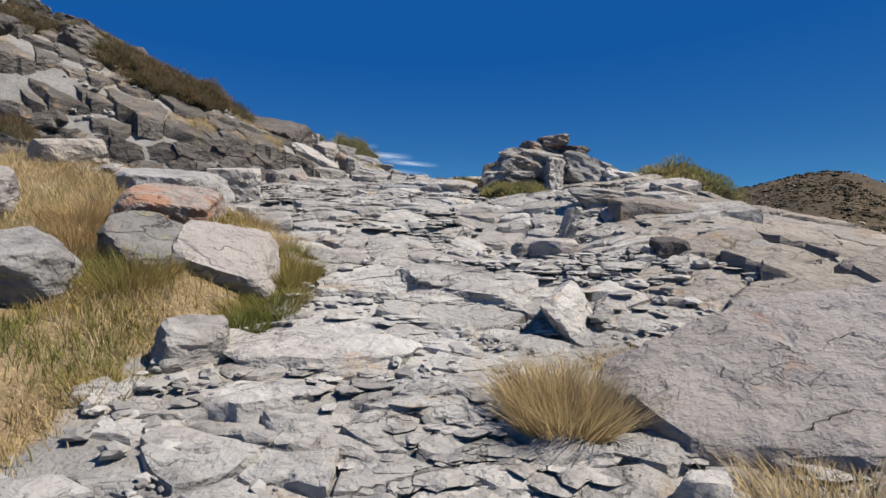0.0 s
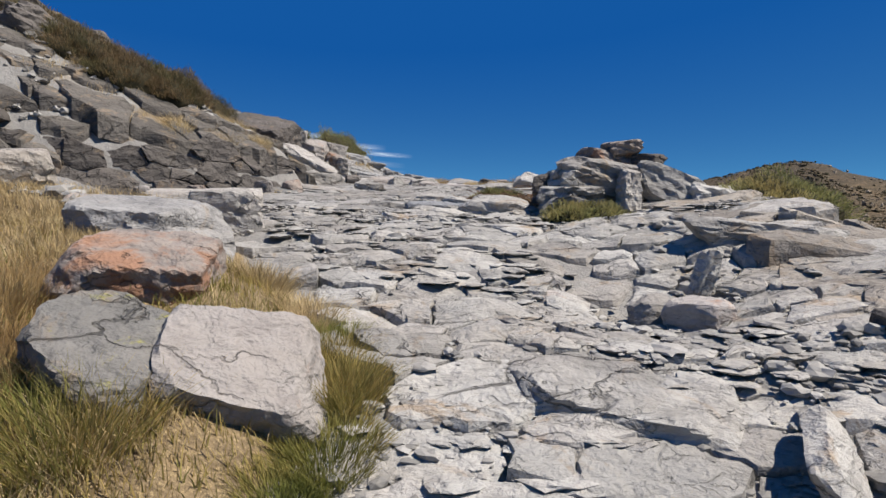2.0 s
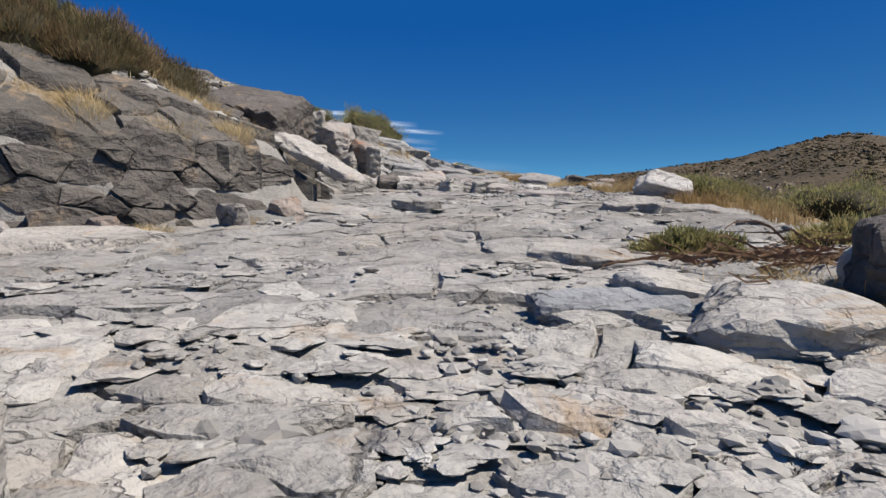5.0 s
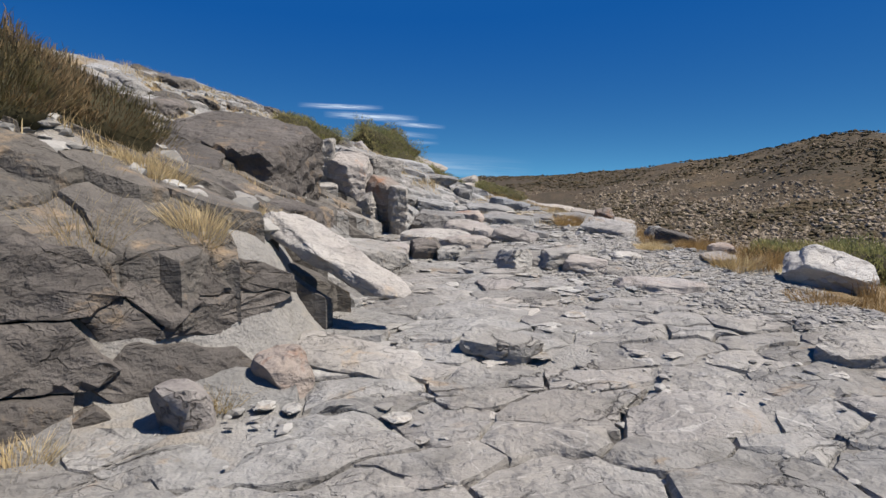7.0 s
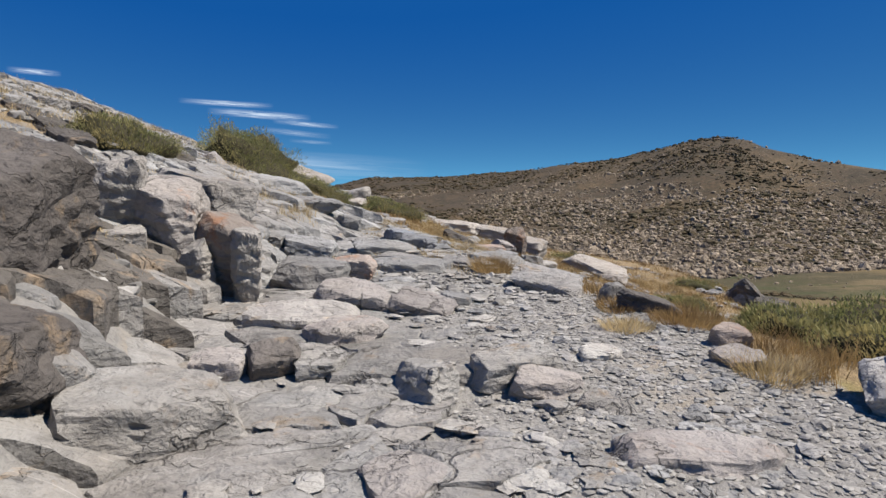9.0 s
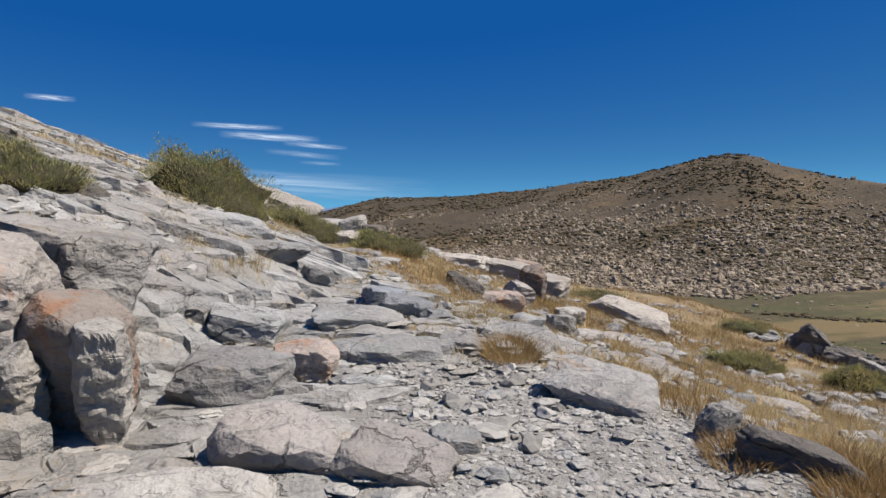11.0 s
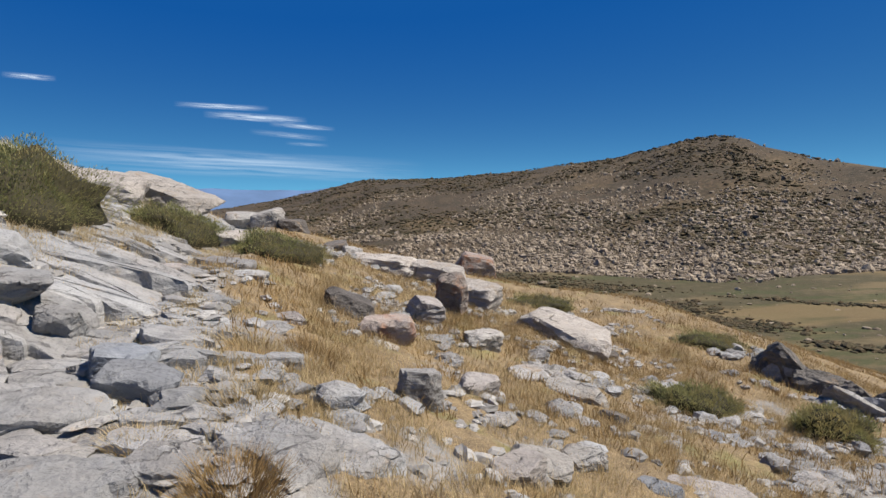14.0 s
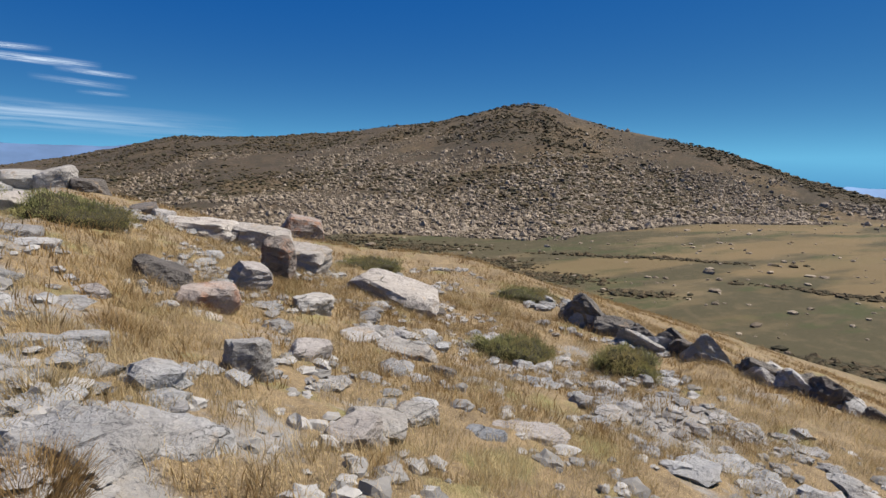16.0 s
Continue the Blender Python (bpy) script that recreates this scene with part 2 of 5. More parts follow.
def ground_material():
    """One ground: bare rock and grit, straw-littered soil, and the grass and heath of valley and hill."""
    n = Nodes("ground", 0.95)
    zone = n.split(n.attribute("zone"))
    grit = n.mix(n.ramp(n.noise(2.0, 6, 0.7), 0.35, 0.65), (0.21, 0.2, 0.185), (0.31, 0.3, 0.278))
    grit = n.mix(n.ramp(n.cells(38, "F1", out="Color"), 0.1, 0.9, 0, 0.6), grit, (0.2, 0.195, 0.19))
    grit = n.mix(n.ramp(n.noise(9, 6, 0.7), 0.55, 0.7, 0, 0.7), grit, (0.14, 0.13, 0.12))
    grit = n.mix(n.ramp(n.noise(0.8, 5, 0.7), 0.55, 0.68, 0, 0.5), grit, (0.34, 0.28, 0.2))
    soil = n.mix(n.ramp(n.noise(3.2, 6, 0.7), 0.35, 0.66), (0.115, 0.085, 0.053), (0.25, 0.185, 0.105))
    soil = n.mix(n.ramp(n.noise(48, 5, 0.8), 0.5, 0.62, 0, 0.7), soil, (0.42, 0.32, 0.17))
    soil = n.mix(n.ramp(n.noise(15, 5, 0.8), 0.56, 0.66, 0, 0.7), soil, (0.075, 0.055, 0.035))
    soil = n.mix(n.ramp(n.noise(0.9, 4), 0.56, 0.68, 0, 0.6), soil, (0.17, 0.18, 0.06))
    near = n.mix(n.ramp(n.math("ADD", zone[1], n.ramp(n.noise(5, 5, 0.7), 0, 1, -0.35, 0.35)), 0.4, 0.6), grit, soil)
    strip = n.scaled((0.35, 1.0, 1.0))
    meadow = n.mix(n.ramp(n.noise(0.045, 7, 0.62, strip), 0.45, 0.52), (0.125, 0.096, 0.05), (0.06, 0.052, 0.026))
    meadow = n.mix(n.ramp(n.noise(0.08, 7, 0.68, strip), 0.53, 0.58, 0, 0.85), meadow, (0.05, 0.055, 0.021))
    meadow = n.mix(n.ramp(n.noise(0.4, 6, 0.7), 0.5, 0.75, 0, 0.6), meadow, (0.135, 0.105, 0.06))
    heath = n.mix(n.ramp(n.noise(0.05, 8, 0.7), 0.4, 0.6), (0.04, 0.031, 0.02), (0.085, 0.058, 0.034))
    heath = n.mix(n.ramp(n.noise(0.25, 7, 0.75), 0.48, 0.62, 0, 0.85), heath, (0.075, 0.06, 0.036))
    heath = n.mix(n.ramp(n.noise(0.02, 5, 0.6), 0.52, 0.66, 0, 0.8), heath, (0.15, 0.105, 0.055))
    meadow = n.mix(n.ramp(n.noise(0.03, 5, 0.6, strip), 0.52, 0.57, 0, 0.75), meadow, (0.155, 0.112, 0.054))
    heath = n.mix(n.ramp(n.noise(0.55, 6, 0.75), 0.47, 0.53, 0, 0.7), heath, (0.035, 0.03, 0.018))
    heath = n.mix(n.ramp(n.noise(0.8, 4, 0.7), 0.6, 0.64, 0, 0.6), heath, (0.21, 0.17, 0.13))
    far = n.mix(zone[2], meadow, heath)
    c = n.mix(zone[0], near, far)
    n.bump((n.noise(1.2, 6, 0.7), 0.6, 0.08), (n.noise(14, 7, 0.75), 0.8, 0.03), (n.cells(45), 0.5, 0.012), (n.noise(120, 3), 0.4, 0.004))
    return n.colour(c)


M_GROUND = ground_material()


def hill_stone(name, a, b, c):
    n = Nodes(name)
    col = n.mix(n.ramp(n.island(), 0, 1), a, b)
    col = n.mix(n.ramp(n.noise(1.1, 5, 0.7), 0.5, 0.7, 0, 0.7), col, c)
    n.bump((n.noise(2, 6, 0.7), 0.8, 0.3))
    return n.colour(col)


M_HILLROCK = hill_stone("hillside_rock", (0.125, 0.098, 0.07), (0.35, 0.29, 0.215), (0.13, 0.102, 0.07))
M_HILLBUSH = hill_stone("hillside_heather", (0.04, 0.036, 0.019), (0.095, 0.068, 0.036), (0.05, 0.05, 0.022))


# terrain
def rnd(i, j, s=0):
    h = (i.astype(np.int64) * 374761393 + j.astype(np.int64) * 668265263 + s * 974711) & 0x7FFFFFFF
    h = ((h ^ (h >> 13)) * 1274126177) & 0x7FFFFFFF
    return ((h ^ (h >> 16)) & 0xFFFF) / 65535.0


def value_noise(x, y, s=0):
    x, y = np.asarray(x, float), np.asarray(y, float)
    i, j = np.floor(x), np.floor(y)
    u, v = x - i, y - j
    u, v = u * u * u * (u * (6 * u - 15) + 10), v * v * v * (v * (6 * v - 15) + 10)
    a = rnd(i, j, s) * (1 - u) + rnd(i + 1, j, s) * u
    b = rnd(i, j + 1, s) * (1 - u) + rnd(i + 1, j + 1, s) * u
    return (a * (1 - v) + b * v) * 2 - 1


def fbm(x, y, octaves=4, s=0, gain=0.5):
    total, amp = 0.0, 1.0
    for k in range(octaves):
        total = total + amp * value_noise(x * 2**k + 17.3 * k, y * 2**k - 9.1 * k, s + k)
        amp *= gain
    return total


def along(table, v):
    return np.interp(v, table[::2], table[1::2])


def ease(a, b, v):
    t = np.clip((v - a) / (b - a), 0, 1)
    return t * t * (3 - 2 * t)


# the trail's height, its left and right edge, the bank's step and slope, and the fall on the right, by the distance y
TRAIL_Z = (-40, -7.5, -4, -0.85, 0, 0.0, 2, 0.42, 3, 0.64, 4, 0.82, 5, 1.2, 6, 1.45, 7, 1.74, 8, 1.92, 9.5, 2.13, 11, 2.23, 12, 2.34,
           13.5, 2.54, 15, 2.66, 17, 2.80, 18.5, 2.84, 19.6, 2.88, 20.3, 3.06, 22, 3.26, 25, 3.36, 28, 3.45, 34, 3.6, 60, 1.0)
LEFT_X = (-4, -1.9, 3.4, -1.75, 4.0, -1.35, 5.5, -1.45, 6.2, -1.95, 7.5, -2.6, 8.7, -4.2, 9.8, -5.8, 10.8, -7.0, 11.2, -5.9, 11.6, -4.85, 11.95, -4.2, 12.4, -3.55, 13.0, -2.98, 13.3, -2.85, 15, -3.1, 18, -3.2, 20, -2.7, 22, -1.8, 23.5, -1.6, 28, -1.9, 40, -2)
BANK_H = (0, 0.16, 6, 0.2, 8, 0.22, 9, 0.4, 11, 0.55, 12, 0.62, 13, 0.6, 15, 0.45, 17, 0.4, 18.5, 0.45, 20, 0.3, 24, 0.3, 30, 0.15)
BANK_S = (0, 0.12, 5, 0.07, 8, 0.07, 9.5, 0.16, 11, 0.38, 12, 0.5, 16, 0.5, 19, 0.38, 23, 0.37, 30, 0.42, 40, 0.35)
RIGHT_X = (-4, 2.7, 6, 2.7, 8, 2.6, 10, 2.3, 12, 1.8, 14, 1.4, 16, 1.2, 18, 1.0, 20, 0.4, 21, 0.0, 22, -0.6, 25, -1.2, 28, -1.0, 40, -1.0)
RIGHT_S = (0, -0.14, 7, -0.2, 11, -0.25, 13, -0.15, 17, -0.15, 18.5, -0.24, 20, -0.38, 22, -0.38, 25, -0.36, 28, -0.33, 40, -0.25)
# hill round the valley: bearing from the end of the walk, rise of its skyline in degrees, distance of its crest, distance of its foot
HILL_RISE = (-40, -1.0, -12, -0.6, -6, 0.1, -1.5, 1.05, 2.7, 1.8, 7.7, 1.55, 15, 1.65, 21, 2.6, 26, 3.05, 28.5, 3.6, 30.4, 4.2, 31.8, 4.48, 33, 4.5, 35.4, 4.48, 37.4, 3.7, 41, 2.65,
             46, 1.75, 50, 0.85, 55, -0.85, 61, -2.9, 75, -5.5)
HILL_CREST = (-40, 700, -6, 640, 3, 560, 15, 460, 34, 390, 50, 330, 62, 300, 75, 300)
HILL_FOOT = (-40, 330, -3, 290, 2.7, 195, 11, 168, 37, 166, 50, 225, 60, 255, 75, 260)
FLOOR_Z = -16.0
HUB = (0.7, 16.8, 4.55)


def bearing(x, y):
    return np.degrees(np.arctan2(x - HUB[0], y - HUB[1])), np.hypot(x - HUB[0], y - HUB[1])


def far_height(x, y):
    az, r = bearing(x, y)
    inside = ease(-45, -38, az) * ease(80, 74, az)
    crest, foot = along(HILL_CREST, az), along(HILL_FOOT, az)
    top = HUB[2] + crest * np.tan(np.radians(along(HILL_RISE, az)))
    s = np.clip((r - foot) / (crest - foot), 0, 1)
    rise = (top - FLOOR_Z) * (0.35 * s + 0.65 * ease(0, 1.25, s) / ease(0, 1.25, np.array(1.0)))
    z = FLOOR_Z + rise * inside - np.clip(r - crest, 0, 400) * 0.08 * inside - 0.05 * np.clip(r - 450, 0, 5000)
    lump = fbm(x / 38, y / 38, 4, 5) * (0.5 + 2.2 * np.minimum(s, 1 - 0.75 * s) * inside)
    return z + lump * ease(30, 90, r) * (1 - 0.6 * ease(600, 1500, r))


def near_height(x, y):
    z = along(TRAIL_Z, y)
    left = np.maximum(0, along(LEFT_X, y) - x)
    z = z + along(BANK_H, y) * ease(0.0, 0.6, left) + along(BANK_S, y) * (np.clip(left - 0.25, 0, 7) + 0.55 * np.clip(left - 7.25, 0, 25))
    right = np.maximum(0, x - along(RIGHT_X, y))
    z = z + along(RIGHT_S, y) * np.minimum(right, 3) - 0.27 * np.clip(right - 3, 0, 4) - 0.13 * np.clip(right - 7, 0, 4) - 0.33 * np.maximum(0, right - 11)
    z = z + 0.13 * np.clip(x - 0.8, 0, 1.9) * ease(12.5, 9, y)
    z = z - 0.25 * np.exp(-(((x - 0.8) / 0.8) ** 2) - ((y - 6.0) / 0.6) ** 2)
    return z - 0.3 * np.maximum(0, y - 36) - 0.15 * np.maximum(0, -8 - y)


def height(x, y):
    x, y = np.asarray(x, float), np.asarray(y, float)
    a, b = near_height(x, y), far_height(x, y)
    d = np.clip((a - b) / 4.0, -1, 1)
    return np.maximum(a, b) + (1 - np.abs(d)) ** 2 * 0.5


def grass_zone(x, y):
    """How grassy the ground is near the trail, 0 to 1."""
    left, right = along(LEFT_X, y) - x, x - along(RIGHT_X, y)
    g = ease(-0.15, 0.25, left) * ease(8.7, 7.4, y + 0.7 * fbm(x / 0.9, y / 0.9, 3, 23))
    g = np.maximum(g, ease(0.5, 1.2, left) * ease(7.5, 9, y) * (0.14 + 0.45 * fbm(x / 1.3, y / 1.3, 3, 21)))
    g = np.maximum(g, ease(-0.1, 0.5, right) * ease(11, 14, y) * (0.74 + 0.3 * fbm(x / 1.1, y / 1.1, 3, 22)))
    g = np.maximum(g, ease(0.0, 2.0, right) * ease(12, 9, y) * 0.5)
    g = np.maximum(g, ease(-1.8, 0.2, right) * ease(24, 27, y) * 0.6)
    return np.clip(g, 0, 1)


def surface(x, y):
    """The ground's height with its small relief: terraced rock, grit and tufted soil."""
    z = height(x, y)
    _, r = bearing(x, y)
    close = ease(40, 24, r)
    g = grass_zone(x, y)
    v = fbm(x * 0.9 + 0.4 * fbm(x, y, 2, 3), y * 1.5, 4, 11) * 2.2
    steps = (np.floor(v) + ease(0.55, 1.0, v - np.floor(v))) / 2.2
    rock = 0.03 * steps + 0.02 * fbm(x * 3, y * 5, 4, 13)
    soil = 0.07 * fbm(x * 1.2, y * 1.2, 4, 14) + 0.025 * fbm(x * 6, y * 6, 2, 15)
    return z + close * ((1 - g) * (rock - 0.045) + g * soil)


def at(x, y):
    return float(surface(np.array([x]), np.array([y]))[0])


# mesh helpers
def mesh_of(name, verts, faces, material, smooth=True, sharp=0):
    """A mesh from arrays of corners and of triangles or quads."""
    verts, faces = np.asarray(verts, np.float32), np.asarray(faces, np.int32)
    me = bpy.data.meshes.new(name)
    me.vertices.add(len(verts))
    me.vertices.foreach_set("co", verts.ravel())
    me.loops.add(faces.size)
    me.loops.foreach_set("vertex_index", faces.ravel())
    me.polygons.add(len(faces))
    me.polygons.foreach_set("loop_start", np.arange(len(faces), dtype=np.int32) * faces.shape[1])
    me.polygons.foreach_set("use_smooth", np.full(len(faces), smooth))
    me.update(calc_edges=True)
    if sharp:
        me.set_sharp_from_angle(angle=radians(sharp))
    me.materials.append(material)
    return me


def part(name, mesh, parent, label=""):
    ob = new(name, mesh)
    ob.parent = parent
    return tagged(ob, label) if label else ob


def spaced(low, high, step, reach_low, reach_high, growth):
    """Coordinates that lie evenly between low and high and ever wider apart outside."""
    mid = np.arange(low, high + step / 2, step)
    def out(reach):
        s, d, run = step, 0.0, []
        while d < reach:
            s *= growth
            d += s
            run.append(d)
        return np.array(run)
    return np.concatenate([low - out(reach_low)[::-1], mid, mid[-1] + out(reach_high)])


def build_ground():
    xs, ys = spaced(-6.0, 7.0, 0.055, 2500, 2500, 1.045), spaced(-0.5, 27.0, 0.055, 1500, 3500, 1.045)
    gx, gy = np.meshgrid(xs, ys)
    gz = surface(gx, gy)
    n, m = len(xs), len(ys)
    idx = np.arange(n * m).reshape(m, n)
    quads = np.stack([idx[:-1, :-1], idx[:-1, 1:], idx[1:, 1:], idx[1:, :-1]], -1).reshape(-1, 4)
    me = mesh_of("ground", np.stack([gx, gy, gz], -1).reshape(-1, 3), quads, M_GROUND)
    az, r = bearing(gx, gy)
    foot = along(HILL_FOOT, az)
    zone = np.ones((n * m, 4), np.float32)
    zone[:, 0] = ease(26, 48, r + 4 * fbm(gx / 5, gy / 5, 3, 31)).ravel()
    zone[:, 1] = grass_zone(gx, gy).ravel()
    zone[:, 2] = (ease(0.93, 1.03, r / foot + 0.1 * fbm(gx / 25, gy / 25, 4, 33)) * ease(-45, -38, az)).ravel()
    a = me.attributes.new("zone", "FLOAT_COLOR", "POINT")
    a.data.foreach_set("color", zone.ravel())
    tagged(new("ground", me), "bare schist and gravel trail, straw slopes, valley meadow", "ground", kind="structure")


build_ground()

# rocks
def ico(level):
    bm = bmesh.new()
    bmesh.ops.create_icosphere(bm, subdivisions=level, radius=1)
    v = np.array([p.co[:] for p in bm.verts])
    f = np.array([[p.index for p in t.verts] for t in bm.faces])
    bm.free()
    return v / np.linalg.norm(v, axis=1, keepdims=True), f


ICO = {k: ico(k) for k in (1, 2, 3, 4, 5)}


def chunk(seed, size, level=4, sides=13, slabby=0.0, rough=0.03, round_off=0.012):
    """A broken block: a ball cut by random planes, its edges softened, with layered and fine roughness. Corners and triangles."""
    rng = np.random.default_rng(seed)
    d, f = ICO[level]
    n = rng.normal(size=(max(3, sides - 7), 3))
    n[:, 2] *= 1 - 0.8 * slabby
    box = np.array([(1, 0, 0), (-1, 0, 0), (0, 1, 0), (0, -1, 0)]) + rng.normal(0, 0.22, (4, 3)) * (1, 1, 0.7)
    n = np.vstack([n / np.linalg.norm(n, axis=1, keepdims=True), box, (0.1 * rng.normal(), 0.1 * rng.normal(), 1), (0, 0, -1)])
    n /= np.linalg.norm(n, axis=1, keepdims=True)
    far = np.concatenate([rng.uniform(0.82, 1.12, len(n) - 6), rng.uniform(0.74, 0.92, 4), [0.82, 0.9]])
    dot = np.maximum(d @ n.T, 1e-3)
    reach = far / dot
    k = 1 / round_off
    reach = np.minimum(reach, 3)
    least = reach.min(1)
    r = least - np.log(np.exp(-k * (reach - least[:, None])).sum(1)) / k
    v = d * np.minimum(r, 1.22)[:, None]
    v = v * np.array(size) / 2
    s = max(size)
    o = rng.uniform(-50, 50, 3)
    lay = (v[:, 2] + 0.15 * v[:, 0] + 0.1 * s * np.array([noise.noise(Vector(p * 2.2 / s + o)) for p in v])) / (0.13 * s)
    ledge = np.abs(lay - np.floor(lay) - 0.5)
    wob = np.array([noise.fractal(Vector(p * 3.0 / s + o), 1.0, 2.1, 5) for p in v])
    fine = np.array([noise.fractal(Vector(p * 13.0 / s + o), 1.0, 2.1, 3) for p in v])
    flat = np.stack([d[:, 0], d[:, 1], 0.35 * d[:, 2]], 1)
    v = v + flat * (s * (rough * 1.0 * wob + rough * 0.7 * fine + rough * 1.3 * (ledge - 0.25)))[:, None]
    return v, f


def rock(name, x, y, top, size, turn=0, lean=(0, 0), seed=1, material=None, label="", category="rock", group="", level=4, sides=13, slabby=0.3, rough=0.03, sink=True):
    """A rock whose highest part is near the height top; it goes down into the ground."""
    sx, sy, sz = size
    lean = (lean[0] + 9, lean[1])
    if sink:
        sz = max(sz, 2 * 0.55 * (top - at(x, y) + 0.1))
    v, f = chunk(seed, (sx, sy, sz), level, sides, slabby, rough)
    ob = new(name, mesh_of(name, v, f, material or M_SCHIST, sharp=24))
    ob.matrix_world = pose(x, y, top - 0.41 * sz, lean[0], lean[1], turn)
    return tagged(ob, label, category, group)


def loose_stone(name, label, *args, **keys):
    return rock(name, *args, label=label, **keys)


PALE = "pale grey angular schist boulder beside the trail"
# boulders in the grass on the bank side at the start
rock("boulder", -1.7, 4.66, 1.42, (0.86, 0.86, 0.75), 20, (26, 8), 11, M_PINK, "pale pinkish boulder with a flat top in dry grass", slabby=0.5, level=5)
rock("boulder", -2.2, 4.50, 1.47, (0.75, 0.62, 0.7), -12, (10, 18), 12, M_LICHEN, "dark grey boulder with yellow lichen leaning on another", slabby=0.5, level=5)
rock("boulder", -2.42, 5.4, 1.80, (0.9, 0.75, 0.75), 8, (14, 6), 13, M_RUST, "rust-stained orange and grey boulder at the trail edge", slabby=0.5, level=5)
rock("boulder", -2.9, 6.4, 2.04, (1.15, 0.75, 0.7), -8, (4, 3), 14, M_SLATE, "long pale grey boulder with layered sides", slabby=0.6, level=5)
rock("boulder", -2.75, 3.90, 1.42, (0.75, 0.6, 0.8), 10, (6, 0), 15, M_SPECK, "dark boulder speckled with white lichen in tall grass", level=5)
rock("boulder", -3.6, 7.3, 2.1, (0.9, 0.6, 0.5), 15, (0, 5), 16, M_PINK, "pale rounded boulder half sunk in dry grass", slabby=0.4)
rock("boulder", -4.7, 7.6, 2.55, (0.95, 0.7, 0.7), 40, (0, 0), 17, M_GRANITE, "pale rounded boulder at the foot of the bank", slabby=0.2)
rock("boulder", -2.6, 7.5, 2.2, (0.8, 0.5, 0.4), 5, (0, 0), 18, M_SCHIST, PALE, slabby=0.6)
rock("boulder", -3.9, 5.2, 1.95, (0.35, 0.3, 0.3), 5, (0, 0), 19, M_PINK, "small pale stone in dry grass")
# stones on the start of the trail and on the shelf beside it
rock("boulder", 1.85, 2.85, 0.96, (2.2, 1.4, 0.6), 6, (12, -17), 21, M_PINK, "broad smooth weathered rock dome beside the trail", slabby=0.8, level=5, rough=0.025)
rock("boulder", 2.55, 3.95, 1.08, (1.5, 1.1, 0.7), -10, (12, -4), 22, M_SHELF, "large flat cracked shelf rock with shadowed edge", slabby=0.8, level=5, rough=0.03)
rock("boulder", 3.6, 4.2, 1.28, (1.6, 1.3, 0.8), 10, (14, -6), 23, M_SHELF, "large flat cracked shelf rock with shadowed edge", slabby=0.8, level=5, rough=0.03)
rock("slab", 0.88, 4.1, 1.10, (0.17, 0.55, 0.42), -40, (0, -30), 24, M_SCHIST, "tilted grey slab leaning beside the trail", slabby=0.6, sides=9, sink=False, rough=0.02)
rock("slab", 0.42, 4.6, 1.08, (0.78, 0.6, 0.2), -8, (6, 0), 25, M_SCHIST, "broad flat grey slab set in the trail edge", slabby=0.8)
rock("slab", 0.02, 4.75, 1.14, (0.85, 0.62, 0.2), 8, (4, 0), 26, M_SCHIST, "broad flat grey slab set in the trail edge", slabby=0.8)
rock("standing_stone", 1.28, 6.12, 1.72, (0.2, 0.16, 0.56), 12, (4, 9), 27, M_SCHIST, "narrow upright grey stone leaning slightly", slabby=0.0, sink=False)
rock("boulder", 0.86, 5.95, 1.38, (0.42, 0.3, 0.3), 10, (0, 0), 28, M_WHITE, "pale quartz-veined stone on the trail side", slabby=0.3)
rock("boulder", 1.1, 5.72, 1.40, (0.5, 0.32, 0.34), -12, (0, 0), 29, M_PINK, "pale broken rock at the foot of a standing stone", slabby=0.4)
rock("boulder", 1.88, 5.0, 1.44, (0.36, 0.3, 0.34), 5, (0, 0), 30, M_DARK, "dark square rock on the rock shelf", slabby=0.3)
rock("slab", 2.1, 6.7, 1.92, (1.4, 0.5, 0.2), -6, (-6, 5), 31, M_SCHIST, "overhanging layered slab with dark underside", slabby=0.8)
rock("slab", 0.08, 6.2, 1.40, (0.5, 0.26, 0.2), -48, (8, 6), 32, M_PINK, "pale elongated slab lying across the trail", slabby=0.7)
rock("slab", -0.72, 3.55, 0.80, (1.25, 0.5, 0.2), -4, (3, 0), 33, M_SCHIST, "wide flat grey step stone on the trail", slabby=0.9)
rock("slab", -1.45, 3.52, 0.93, (0.5, 0.42, 0.36), 30, (0, 0), 34, M_SCHIST, "angular grey stone at the trail edge", slabby=0.5)
rock("boulder", 0.98, 2.2, 0.6, (0.22, 0.16, 0.12), 5, (0, 0), 35, M_SCHIST, "small angular grey stone in gravel", slabby=0.5)

# cairn-like outcrop of stacked slabs beside the trail
outcrop = tagged(new("rock_outcrop"), "outcrop of stacked rust and grey layered slabs on the skyline", "rock outcrop")


def stack(parent, x, y, top, size, turn, lean, seed, material, slabby=0.7, label=""):
    v, f = chunk(seed, size, 4, 8, slabby, 0.05)
    ob = part("slab", mesh_of("slab", v, f, material, sharp=24), parent, label)
    ob.matrix_world = pose(x, y, top - 0.41 * size[2], lean[0], lean[1], turn)


